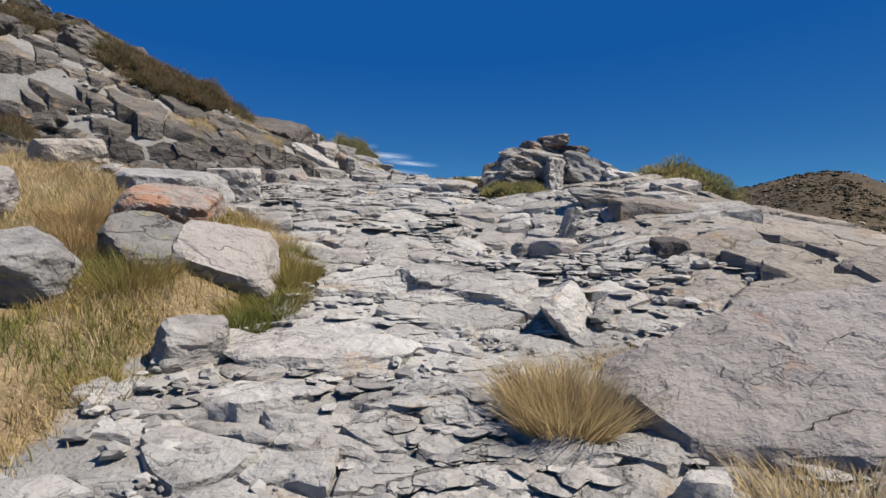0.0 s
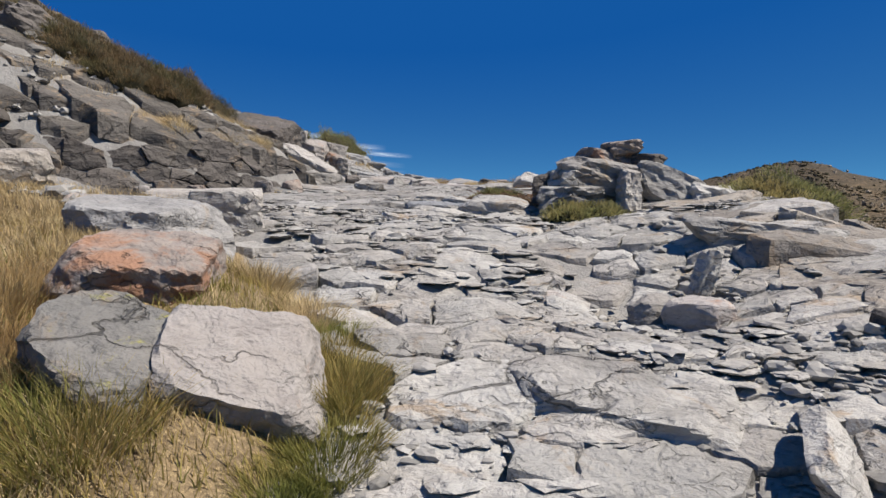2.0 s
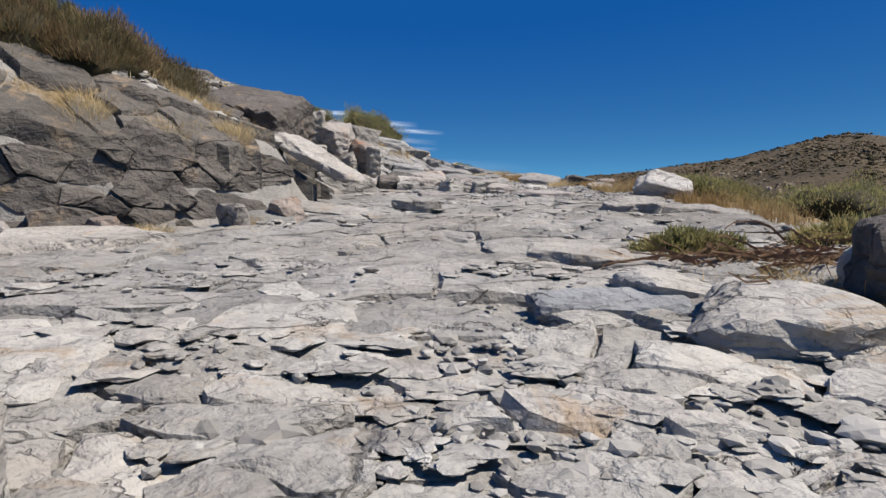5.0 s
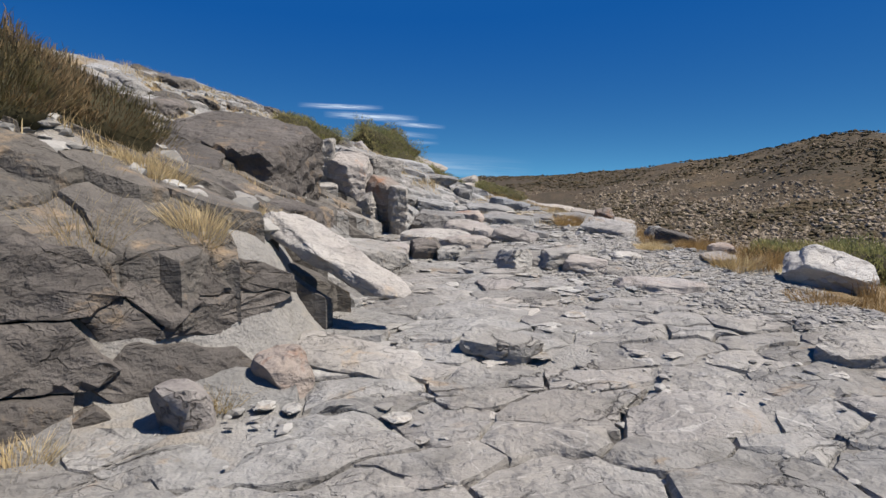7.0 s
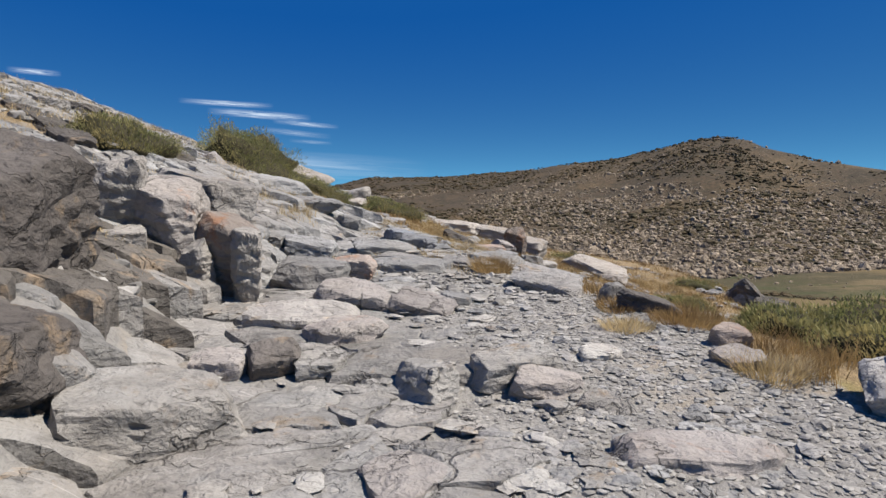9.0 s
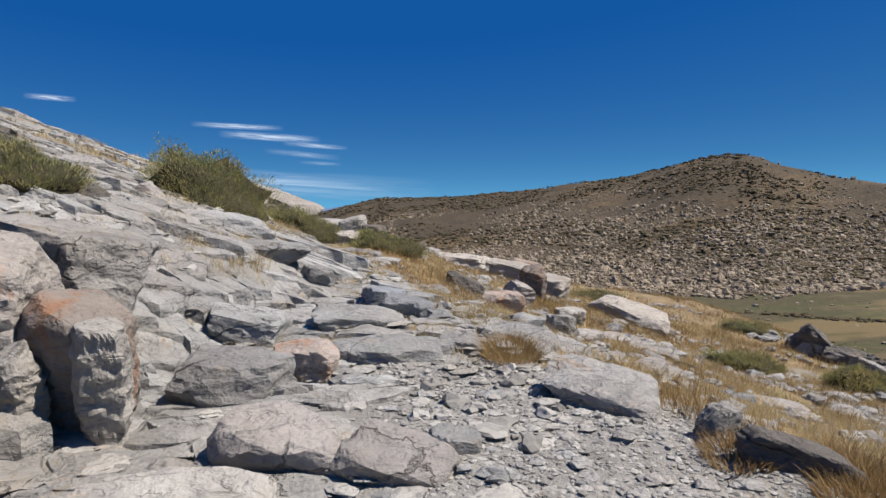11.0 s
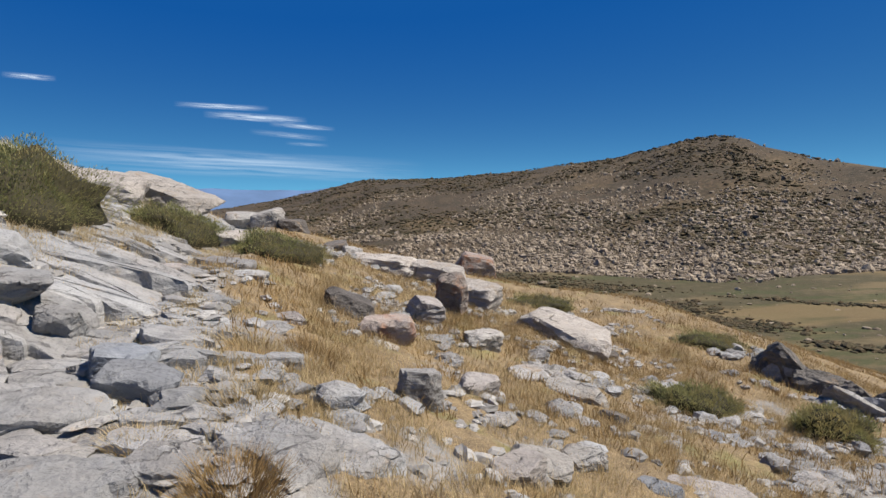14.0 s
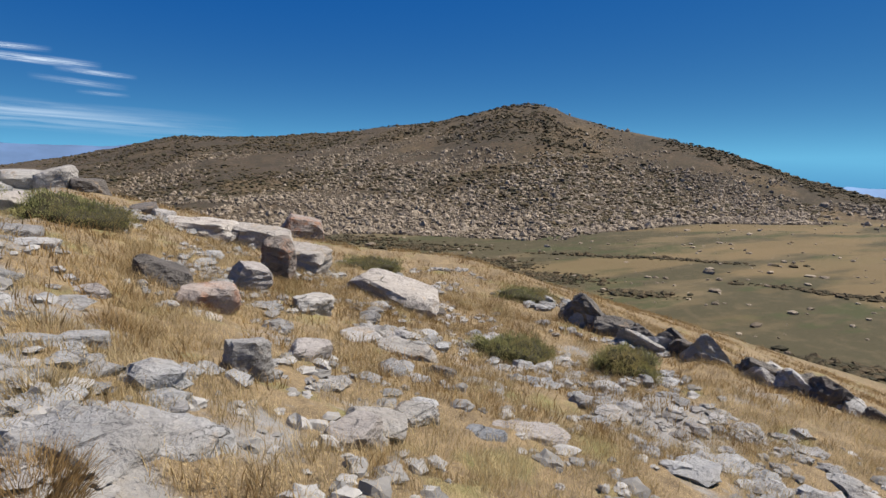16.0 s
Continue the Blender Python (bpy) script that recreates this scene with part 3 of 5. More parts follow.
for x, y, top, size, turn, lean, seed, material in (
    (1.55, 9.2, 2.40, (1.9, 1.3, 0.7), 10, (0, 8), 41, M_SCHIST),
    (1.35, 9.0, 2.58, (1.2, 0.9, 0.45), -8, (-6, 10), 42, M_SCHIST),
    (1.55, 9.1, 2.78, (0.75, 0.7, 0.36), 15, (4, 6), 43, M_RUST),
    (1.22, 9.15, 2.68, (0.5, 0.6, 0.26), -20, (0, 4), 44, M_DARK),
    (1.62, 8.95, 2.88, (0.5, 0.45, 0.2), 5, (0, -6), 45, M_RUST),
    (1.92, 8.85, 2.72, (0.4, 0.36, 0.22), 40, (6, 0), 46, M_DARK),
    (2.1, 8.8, 2.52, (0.9, 0.7, 0.5), -15, (0, 22), 47, M_SCHIST),
    (2.6, 8.7, 2.28, (1.0, 0.8, 0.5), 0, (0, 18), 48, M_SCHIST),
    (0.85, 9.3, 2.52, (0.5, 0.5, 0.5), 10, (0, -10), 49, M_DARK),
    (1.55, 8.45, 2.50, (0.28, 0.3, 0.6), 10, (-14, 14), 50, M_WHITE),
    (0.95, 8.7, 2.32, (0.9, 0.6, 0.4), 10, (0, -6), 51, M_BEDROCK),
):
    stack(outcrop, x, y, top, size, turn, lean, seed, material)

# dark broken wall of the bank
for k, (x, y, top, size, turn, lean) in enumerate((
    (-4.65, 16.75, 4.30, (1.9, 1.7, 1.3), -20, (8, 12)), (-5.1, 15.7, 4.0, (1.2, 1.2, 0.9), 10, (0, 10)), (-4.35, 14.7, 3.58, (0.9, 0.6, 0.4), 10, (0, 5)),
    (-4.75, 13.6, 3.75, (1.0, 0.8, 0.5), 20, (0, 8)), (-3.75, 15.4, 3.4, (0.9, 0.8, 0.5), 0, (0, 8)),
)):
    rock("bank_block", x, y, top, size, turn, lean, 71 + k, M_DARK, "dark weathered block of the broken rock bank", "rock", "blocks of the bank wall", level=5, sides=11, slabby=0.2, rough=0.035)
for x, y, label, material, seed in ((-3.42, 12.12, "pale square block wedged in the dark bank", M_PINK, 75), (-5.05, 11.25, "pale square block wedged in the dark bank", M_PINK, 76),
                                    (-3.05, 12.6, "rusty stone at the foot of the dark bank", M_RUST, 77), (-4.35, 11.6, "rusty stone at the foot of the dark bank", M_RUST, 78)):
    rock("bank_block", x, y, at(x, y) + 0.22, (0.36, 0.26, 0.3), -40, (0, 0), seed, material, label, "rock", "blocks of the bank wall", sides=10, level=3)
rock("boulder", -4.3, 11.1, 2.34, (1.5, 0.7, 0.2), 14, (0, 0), 82, M_WHITE, "low pale washed rock before the dark bank", slabby=0.9)
# pale slab resting against the bank
rock("leaning_slab", -2.95, 13.5, 3.14, (1.25, 0.34, 0.17), -14, (14, 29), 80, M_WHITE, "long white slab with a grey patch leaning off the bank", slabby=0.9, level=5, sink=False)
rock("boulder", -2.65, 12.95, 2.52, (1.1, 0.6, 0.2), -10, (0, 6), 81, M_WHITE, "low pale washed rock at the foot of the bank", slabby=0.8)

# stones along the middle of the trail
for k, (x, y, top, size, turn, lean, material, label) in enumerate((
    (-1.75, 13.05, 2.66, (0.62, 0.34, 0.24), -6, (0, 4), M_SCHIST, "rounded grey slab lying on the trail"),
    (-1.6, 14.85, 2.72, (0.5, 0.5, 0.2), 20, (-6, 4), M_PINK, "pale flat stone lying on the gravel trail"),
    (-1.55, 14.2, 2.64, (0.65, 0.55, 0.2), 10, (0, 0), M_WHITE, "low white-washed rock in the trail"),
    (-0.1, 14.85, 2.74, (0.95, 0.4, 0.2), -6, (0, 0), M_PINK, "long low pale rock in the gravel"),
    (-2.95, 15.45, 3.08, (1.2, 0.7, 0.4), 14, (0, 4), M_SCHIST, "broad layered grey slab on the bank foot"),
    (-2.4, 16.3, 3.06, (0.4, 0.32, 0.4), 30, (20, 0), M_DARK, "dark tilted stone with a shadowed face"),
    (-2.72, 16.25, 3.0, (0.42, 0.3, 0.3), -10, (0, 0), M_PINK, "pale angular stone beside a dark stone"),
    (-2.05, 16.3, 2.96, (0.45, 0.3, 0.24), 10, (0, 0), M_SCHIST, "small grey stone in a row of stones"),
    (-1.35, 15.9, 2.98, (0.36, 0.55, 0.34), 30, (-18, 0), M_SCHIST, "tilted grey stone in a row of stones"),
    (-0.75, 16.1, 2.98, (0.7, 0.4, 0.26), 8, (0, -8), M_SCHIST, "flat grey stone resting on others"),
    (-0.55, 15.85, 2.90, (0.5, 0.35, 0.24), -8, (0, 0), M_PINK, "rounded pale stone in a row of stones"),
    (-1.9, 17.0, 3.04, (0.7, 0.4, 0.22), 6, (0, 0), M_PINK, "flat reddish slab on the trail"),
    (-0.2, 15.6, 2.8, (0.4, 0.28, 0.18), -18, (0, 0), M_SCHIST, "small grey stone in the gravel"),
    (0.05, 16.4, 2.9, (0.38, 0.26, 0.18), 15, (0, 0), M_SCHIST, "small grey stone in the gravel"),
    (0.6, 13.0, 2.64, (0.7, 0.4, 0.18), -8, (0, -6), M_SCHIST, "flat layered rock on the trail side"),
    (-0.5, 10.5, 2.33, (0.8, 0.45, 0.2), -5, (0, 4), M_SCHIST, "flat slab by dry brush"),
    (-0.2, 9.6, 2.25, (0.6, 0.5, 0.28), 16, (0, 8), M_SCHIST, "pale slab tilted over its shadow"),
    (-0.6, 9.35, 2.2, (0.85, 0.4, 0.2), 4, (0, 0), M_BLUE, "smooth bluish grey slab on the trail"),
    (0.1, 9.0, 2.25, (0.8, 0.7, 0.3), -14, (0, 6), M_SCHIST, "broad grey slab beside scattered straw"),
    (-2.9, 8.55, 2.1, (0.7, 0.55, 0.26), 14, (0, 0), M_SCHIST, "pale flat-topped stone on rubble"),
    (-2.1, 9.1, 2.14, (0.8, 0.6, 0.22), -6, (0, 0), M_SCHIST, "broad grey slab in the trail bed"),
    (1.25, 16.5, 3.0, (0.35, 0.3, 0.3), 0, (0, 0), M_RUST, "brown stone in grass at the trail edge"),
    (1.05, 16.1, 2.92, (0.45, 0.3, 0.25), 0, (0, 0), M_PINK, "pale stone at the trail edge"),
)):
    rock("trail_stone", x, y, top - (0.11 if y > 15.3 else 0.06), size, turn, lean, 100 + k, material, label, "stone", slabby=0.6)
rock("quartz_boulder", 1.72, 15.2, 2.9, (0.85, 0.5, 0.3), -18, (24, 14), 133, M_QUARTZ, "bright white quartz boulder at the trail edge", level=5, slabby=0.3)
rock("boulder", 2.25, 14.8, 2.5, (0.5, 0.4, 0.3), 10, (0, 0), 131, M_QUARTZ, "white quartz stone beside a larger one", slabby=0.3)

# pale veined outcrop above the trail
for k, (x, y, top, size, turn, lean, material) in enumerate((
    (-4.15, 18.85, 4.32, (0.55, 0.5, 1.3), 10, (8, 0), M_WHITE), (-3.7, 18.9, 4.05, (0.8, 0.7, 1.1), -10, (6, 6), M_PINK),
    (-3.1, 18.85, 3.66, (0.75, 0.6, 0.85), -14, (0, 10), M_RUST), (-2.88, 18.6, 3.6, (0.28, 0.36, 0.8), 10, (6, 0), M_WHITE), (-3.35, 18.5, 3.45, (0.3, 0.3, 0.6), -10, (0, 0), M_WHITE),
    (-4.0, 18.4, 3.62, (0.5, 0.4, 0.6), 20, (0, 0), M_WHITE), (-3.5, 19.6, 4.15, (1.2, 0.9, 0.7), 0, (0, 10), M_SCHIST),
)):
    rock("veined_rock", x, y, top, size, turn, lean, 140 + k, material, "white and rust veined upright rock above the trail", "rock", "veined outcrop", level=5, slabby=0.1, rough=0.03)

# rocks where the trail turns
for k, (x, y, top, size, turn, lean, material, label) in enumerate((
    (-1.75, 18.2, 3.16, (0.8, 0.5, 0.3), -22, (8, 8), M_PINK, "broken pale and rusty rock across the trail"),
    (-1.1, 18.0, 3.08, (0.7, 0.5, 0.3), -14, (8, 10), M_PINK, "broken pale and rusty rock across the trail"),
    (-0.75, 18.15, 3.06, (0.35, 0.3, 0.3), 10, (0, 0), M_SCHIST, "square grey stone on the trail"),
    (-2.2, 17.5, 3.08, (1.1, 0.6, 0.26), 6, (0, 2), M_WHITE, "low pale rock in the trail bed"),
    (0.55, 18.85, 3.10, (0.95, 0.72, 0.32), -38, (2, 10), M_SCHIST, "large grey slab tilted toward the grassy slope"),
    (0.98, 18.12, 3.14, (0.32, 0.22, 0.34), 20, (10, 0), M_SPECK, "dark stone with a bright white face"),
    (1.15, 17.62, 3.08, (0.7, 0.22, 0.24), -34, (0, 16), M_DARK, "long weathered grey rock in brown grass"),
    (-0.95, 20.05, 3.16, (1.15, 0.5, 0.30), 4, (0, 3), M_SCHIST, "thick flat ledge slab with shadowed front edge"),
    (-1.75, 19.72, 3.24, (0.55, 0.42, 0.34), -6, (0, 0), M_RUST, "square brown-sided stone under the ledge"),
    (-0.35, 20.2, 3.16, (0.5, 0.4, 0.24), -14, (0, 8), M_SCHIST, "flat grey slab at the end of the ledge"),
    (-1.35, 20.8, 3.34, (1.0, 0.6, 0.22), 12, (0, 6), M_SCHIST, "broad pale grey slab on the trail"),
    (-2.35, 20.5, 3.42, (0.9, 0.6, 0.26), -10, (0, 6), M_SCHIST, "flat grey slab on the rising trail"),
    (-2.3, 19.4, 3.24, (1.0, 0.7, 0.24), -6, (0, 4), M_SCHIST, "flat greenish grey slab on the trail"),
    (-1.0, 21.55, 3.46, (0.55, 0.42, 0.2), 10, (0, 4), M_BLUE, "smooth blue-grey slab lying on another"),
    (-0.78, 21.2, 3.40, (0.62, 0.4, 0.2), -8, (0, 6), M_BLUE, "smooth blue-grey slab lying under another"),
    (-0.5, 20.75, 3.22, (0.6, 0.3, 0.16), 4, (0, 4), M_SCHIST, "thin grey slab in straw"),
    (-2.35, 22.6, 3.95, (0.85, 0.6, 0.3), 4, (0, 4), M_SCHIST, "thick slab overhanging its own shadow"),
    (-1.8, 22.35, 3.66, (0.5, 0.36, 0.3), -6, (0, 0), M_SCHIST, "grey stone beside an overhanging slab"),
    (-3.1, 23.4, 4.3, (1.5, 0.7, 0.4), 14, (0, 12), M_SCHIST, "layered slab below a green shrub"),
    (-4.3, 23.85, 4.75, (0.7, 0.5, 0.7), 10, (0, -24), M_PINK, "pointed pale rock leaning on the slope"),
    (-3.8, 23.5, 4.4, (0.8, 0.6, 0.6), 10, (0, 6), M_SCHIST, "grey rock at the foot of a leaning rock"),
    (0.25, 20.3, 3.18, (0.85, 0.5, 0.3), -36, (0, 8), M_SCHIST, "long grey rock running down into the grass"),
    (0.62, 20.5, 3.06, (0.9, 0.6, 0.3), -40, (2, 12), M_SCHIST, "long grey rock running down into the grass"),
    (0.15, 22.2, 3.18, (0.4, 0.25, 0.16), 10, (0, 4), M_SCHIST, "small flat stone in straw"),
    (-0.05, 24.5, 3.1, (0.5, 0.3, 0.2), 0, (0, 0), M_PINK, "small flat stone in straw"),
    (-1.75, 25.8, 3.62, (0.5, 0.3, 0.24), 10, (0, 6), M_PINK, "pale stone beside a low shrub"),
    (-0.7, 26.2, 3.44, (0.6, 0.3, 0.2), 0, (0, 4), M_SCHIST, "flat grey stone in straw"),
    (-1.6, 29.5, 3.85, (0.9, 0.6, 0.4), 10, (0, 0), M_GRANITE, "pale rock behind a low shrub"),
)):
    rock("trail_stone", x, y, top - (0.13 if y < 18.7 else 0.09), size, turn, lean, 160 + k, M_SLATE if material is M_SCHIST else material, label, "stone", slabby=0.7)

# rocks on the grassy slope above the valley
for k, (x, y, top, size, turn, lean, material, label) in enumerate((
    (1.38, 22.3, 2.86, (0.46, 0.3, 0.75), 6, (0, 0), M_SPECK, "upright pointed grey stone in straw"),
    (1.0, 22.1, 2.55, (0.22, 0.18, 0.3), 6, (0, 10), M_SPECK, "small grey stone beside a pointed one"),
    (1.35, 25.1, 2.78, (0.85, 0.5, 0.42), -4, (0, 4), M_RUST, "brown-topped rock with dark shadowed face"),
    (0.8, 26.0, 2.95, (0.95, 0.6, 0.55), 20, (0, 26), M_DARK, "dark grey tilted rock on the slope"),
    (1.1, 24.6, 2.55, (0.8, 0.35, 0.35), 16, (0, 14), M_SCHIST, "grey rock running down the slope"),
    (2.75, 27.9, 2.95, (0.62, 0.5, 0.7), -10, (0, 0), M_RUST, "brown block standing on the slope"),
    (2.1, 26.8, 2.72, (0.8, 0.5, 0.5), 15, (0, 10), M_PINK, "pale brown rock on the slope"),
    (3.4, 29.2, 2.6, (1.4, 1.0, 0.6), -30, (0, 8), M_GRANITE, "pale broad granite hump"),
    (4.9, 27.6, 2.08, (2.2, 1.1, 0.75), -44, (0, 16), M_GRANITE, "long pale granite rock sloping toward the valley"),
    (5.6, 27.2, 1.5, (0.5, 0.35, 0.3), -30, (0, 0), M_DARK, "dark stone under a pale granite rock"),
    (1.6, 31.2, 3.0, (2.0, 0.8, 0.5), -10, (0, 6), M_GRANITE, "long low pale granite ledge"),
    (2.9, 31.0, 2.8, (1.6, 0.8, 0.5), -16, (0, 8), M_GRANITE, "long low pale granite ledge"),
    (5.6, 39.0, 2.15, (1.9, 1.6, 1.7), 0, (0, 0), M_RUST, "round brown boulder on the edge of the slope"),
    (0.55, 32.3, 3.28, (0.8, 0.6, 0.6), 10, (0, -14), M_DARK, "dark rock with a white side"),
    (0.95, 32.0, 3.15, (0.7, 0.5, 0.5), 0, (0, 14), M_WHITE, "white rock beside a dark one"),
    (-1.35, 34.2, 4.05, (1.0, 0.8, 0.9), 0, (0, -14), M_WHITE, "pale pointed rock on the skyline"),
    (-0.7, 34.0, 3.8, (0.9, 0.8, 0.8), 10, (0, 0), M_DARK, "dark broken rock on the skyline"),
    (-2.1, 34.3, 4.0, (1.0, 0.8, 0.7), 10, (0, 0), M_SCHIST, "grey broken rock on the skyline"),
    (-3.6, 32.3, 4.8, (2.6, 1.8, 1.0), -8, (0, 14), M_GRANITE, "broad pale granite knoll above the trail"),
    (-4.6, 31.0, 5.0, (2.4, 1.6, 0.9), -6, (0, 12), M_GRANITE, "broad pale granite knoll above the trail"),
    (3.8, 24.4, 1.85, (0.9, 0.6, 0.4), -20, (0, 10), M_SCHIST, "broken grey rock in straw"),
    (3.3, 24.8, 2.0, (0.8, 0.5, 0.4), 14, (0, 6), M_SPECK, "broken grey rock in straw"),
    (4.05, 23.7, 1.72, (0.5, 0.35, 0.4), 30, (0, 22), M_DARK, "jagged dark rock in straw"),
    (4.5, 23.3, 1.55, (0.8, 0.4, 0.35), -26, (0, 12), M_SCHIST, "grey rock beside a jagged dark one"),
    (3.45, 21.5, 1.92, (0.42, 0.26, 0.2), -20, (0, 6), M_BLUE, "flat blue-grey stone in straw"),
    (4.0, 21.7, 1.75, (0.9, 0.4, 0.2), -24, (0, 6), M_PINK, "long low pale stone in straw"),
    (2.85, 21.8, 2.12, (0.5, 0.4, 0.25), 10, (0, 6), M_SCHIST, "broken grey stone in straw"),
    (1.95, 20.9, 2.55, (0.5, 0.35, 0.24), 10, (0, 6), M_PINK, "pale stone in straw"),
    (2.3, 21.3, 2.38, (0.6, 0.4, 0.24), -16, (0, 10), M_SCHIST, "broken grey stone in straw"),
    (2.2, 23.4, 2.4, (0.6, 0.4, 0.3), 20, (0, 6), M_PINK, "pale stone in straw"),
    (2.9, 26.0, 2.3, (0.8, 0.5, 0.45), 30, (0, 10), M_SCHIST, "grey rock on the slope"),
    (8.3, 26.9, 1.0, (1.0, 0.6, 0.5), -10, (0, 6), M_SCHIST, "grey rock at the end of an outcrop"),
    (7.2, 28.0, 1.0, (1.2, 0.7, 0.4), -20, (0, 8), M_GRANITE, "pale low rock on the slope"),
    (9.2, 30.2, 0.6, (1.4, 0.8, 0.5), -20, (0, 8), M_GRANITE, "pale low rock on the slope"),
)):
    rock("slope_rock", x, y, top, size, turn, lean, 200 + k, material, label, "rock", slabby=0.4)

# jagged outcrop at the far edge of the slope
ridge = tagged(new("rock_outcrop"), "jagged outcrop of dark layered slabs above the meadow", "rock outcrop")
rng = random.Random(5)
for k in range(24):
    s = k / 23
    x, y = 8.9 + 3.0 * s + rng.uniform(-0.3, 0.3), 26.6 - 4.2 * s + rng.uniform(-0.4, 0.4)
    size = (rng.uniform(0.5, 1.2), rng.uniform(0.16, 0.36), rng.uniform(0.6, 1.1))
    stack(ridge, x, y, at(x, y) + rng.uniform(0.25, 0.6) * (1 - 0.4 * s), size, rng.uniform(-50, -20), (rng.uniform(-10, 30), rng.uniform(10, 48)), 250 + k, (M_LEDGE_S, M_SCHIST, M_SLATE, M_DARK)[k % 4], 0.5)
# crags high on the bank
crag = tagged(new("rock_outcrop"), "high crag of broken grey rock on the skyline", "rock outcrop")
for k in range(14):
    x, y = -8.6 + rng.uniform(-1.6, 1.1), 13.6 + rng.uniform(-2.0, 2.0)
    size = (rng.uniform(0.7, 1.7), rng.uniform(0.6, 1.2), rng.uniform(0.6, 1.2))
    stack(crag, x, y, at(x, y) + rng.uniform(0.1, 0.55), size, rng.uniform(-40, 40), (rng.uniform(-10, 20), rng.uniform(-10, 25)), 280 + k, (M_LEDGE_S, M_DARK, M_LEDGE_S, M_DARK)[k % 4], 0.5)

spur = tagged(new("rock_outcrop"), "long broken spur of brown-grey ledges above the trail", "rock outcrop")
for k in range(34):
    x, y = rng.uniform(-8.6, -4.6), rng.uniform(17.2, 25.0)
    size = (rng.uniform(0.6, 1.4), rng.uniform(0.4, 0.9), rng.uniform(0.3, 0.6))
    stack(spur, x, y, at(x, y) + rng.uniform(0.04, 0.2), size, rng.uniform(-40, 40), (rng.uniform(-5, 15), rng.uniform(8, 26)), 620 + k, (M_LEDGE_S, M_DARK, M_LEDGE_S, M_SLATE)[k % 4], 0.6)

# grass and shrubs
def blades(roots, heights, lean, width, rng, up=None):
    """Bent tapering blades: corners and triangles. lean: how far a tip hangs over, as a share of the height."""
    n = len(roots)
    ang = rng.uniform(0, 2 * np.pi, n)
    side = np.stack([np.cos(ang), np.sin(ang), np.zeros(n)], 1)
    ang2 = rng.uniform(0, 2 * np.pi, n)
    over = np.stack([np.cos(ang2), np.sin(ang2), np.zeros(n)], 1) * (lean * rng.uniform(0.2, 1.3, n))[:, None]
    up = np.tile((0.0, 0.0, 1.0), (n, 1)) if up is None else up
    h = heights[:, None]
    w = (width * rng.uniform(0.6, 1.4, n))[:, None] * side
    mid = roots + h * (0.55 * up + 0.35 * over)
    tip = roots + h * (0.95 * up + 1.0 * over)
    v = np.stack([roots - w, roots + w, mid - 0.7 * w, mid + 0.7 * w, tip], 1).reshape(-1, 3)
    f = np.array([[0, 1, 3], [0, 3, 2], [2, 3, 4]])[None] + 5 * np.arange(n)[:, None, None]
    return v, f.reshape(-1, 3)


def scatter(rng, n, x0, x1, y0, y1, keep):
    x, y = rng.uniform(x0, x1, n), rng.uniform(y0, y1, n)
    k = keep(x, y) > rng.uniform(0, 1, n)
    return x[k], y[k]


def sward(name, label, seed, n, box, keep, tall, lean, width, material, per=14, spread=0.07):
    """A cover of tufts, as one object that nobody could count."""
    rng = np.random.default_rng(seed)
    x, y = scatter(rng, n, *box, keep)
    size = rng.uniform(0.5, 1.25, len(x))
    x, y, size = (np.repeat(a, per) for a in (x, y, size))
    x, y = x + rng.normal(0, spread, len(x)), y + rng.normal(0, spread, len(x))
    roots = np.stack([x, y, surface(x, y) - 0.01], 1)
    v, f = blades(roots, tall * size * rng.uniform(0.5, 1.15, len(x)), lean, width, rng)
    tagged(new(name, mesh_of(name, v, f, material)), label, "grass", kind="stuff")


def patchy(scale, low, high, s):
    return lambda x, y: ease(low, high, fbm(x / scale, y / scale, 3, s))


sward("dry_grass", "dry straw-coloured grass on the bank beside the trail", 1, 14000, (-7.5, -1.6, 0.5, 8.6),
      lambda x, y: (grass_zone(x, y) > 0.5) * ease(-0.3, 0.35, fbm(x / 0.8, y / 0.8, 3, 41)), 0.13, 0.7, 0.003, M_STRAW)
sward("green_grass", "half-green grass at the trail edge", 2, 4600, (-5.5, -1.55, 1.5, 7.0),
      lambda x, y: (grass_zone(x, y) > 0.4) * ease(-0.15, 0.15, fbm(x / 0.9, y / 0.9, 3, 42)) * ease(6.5, 4.5, y), 0.12, 0.6, 0.0028, M_GREENISH)
sward("slope_grass", "golden dry grass on the slope above the valley", 3, 21000, (0.2, 13, 17.3, 32),
      lambda x, y: (grass_zone(x, y) > 0.45) * ease(-0.55, 0.05, fbm(x / 0.9, y / 0.9, 3, 43)) * ease(20, 9, np.hypot(x - 1, y - 17)), 0.15, 0.7, 0.0024, M_STRAW, 13, 0.08)
sward("slope_grass", "thin dry grass on the far slope", 4, 14000, (-3.5, 24, 22, 44),
      lambda x, y: (grass_zone(x, y) > 0.4) * ease(-0.5, 0.1, fbm(x / 1.4, y / 1.4, 3, 44)), 0.17, 0.7, 0.006, M_STRAW_DULL, 8, 0.12)
sward("brown_grass", "brown seeding grass among the slope stones", 5, 3800, (0.2, 9, 13.2, 28),
      lambda x, y: (grass_zone(x, y) > 0.3) * ease(0.0, 0.3, fbm(x / 1.2, y / 1.2, 3, 45)), 0.22, 0.6, 0.003, M_STRAW_DULL, 14, 0.06)
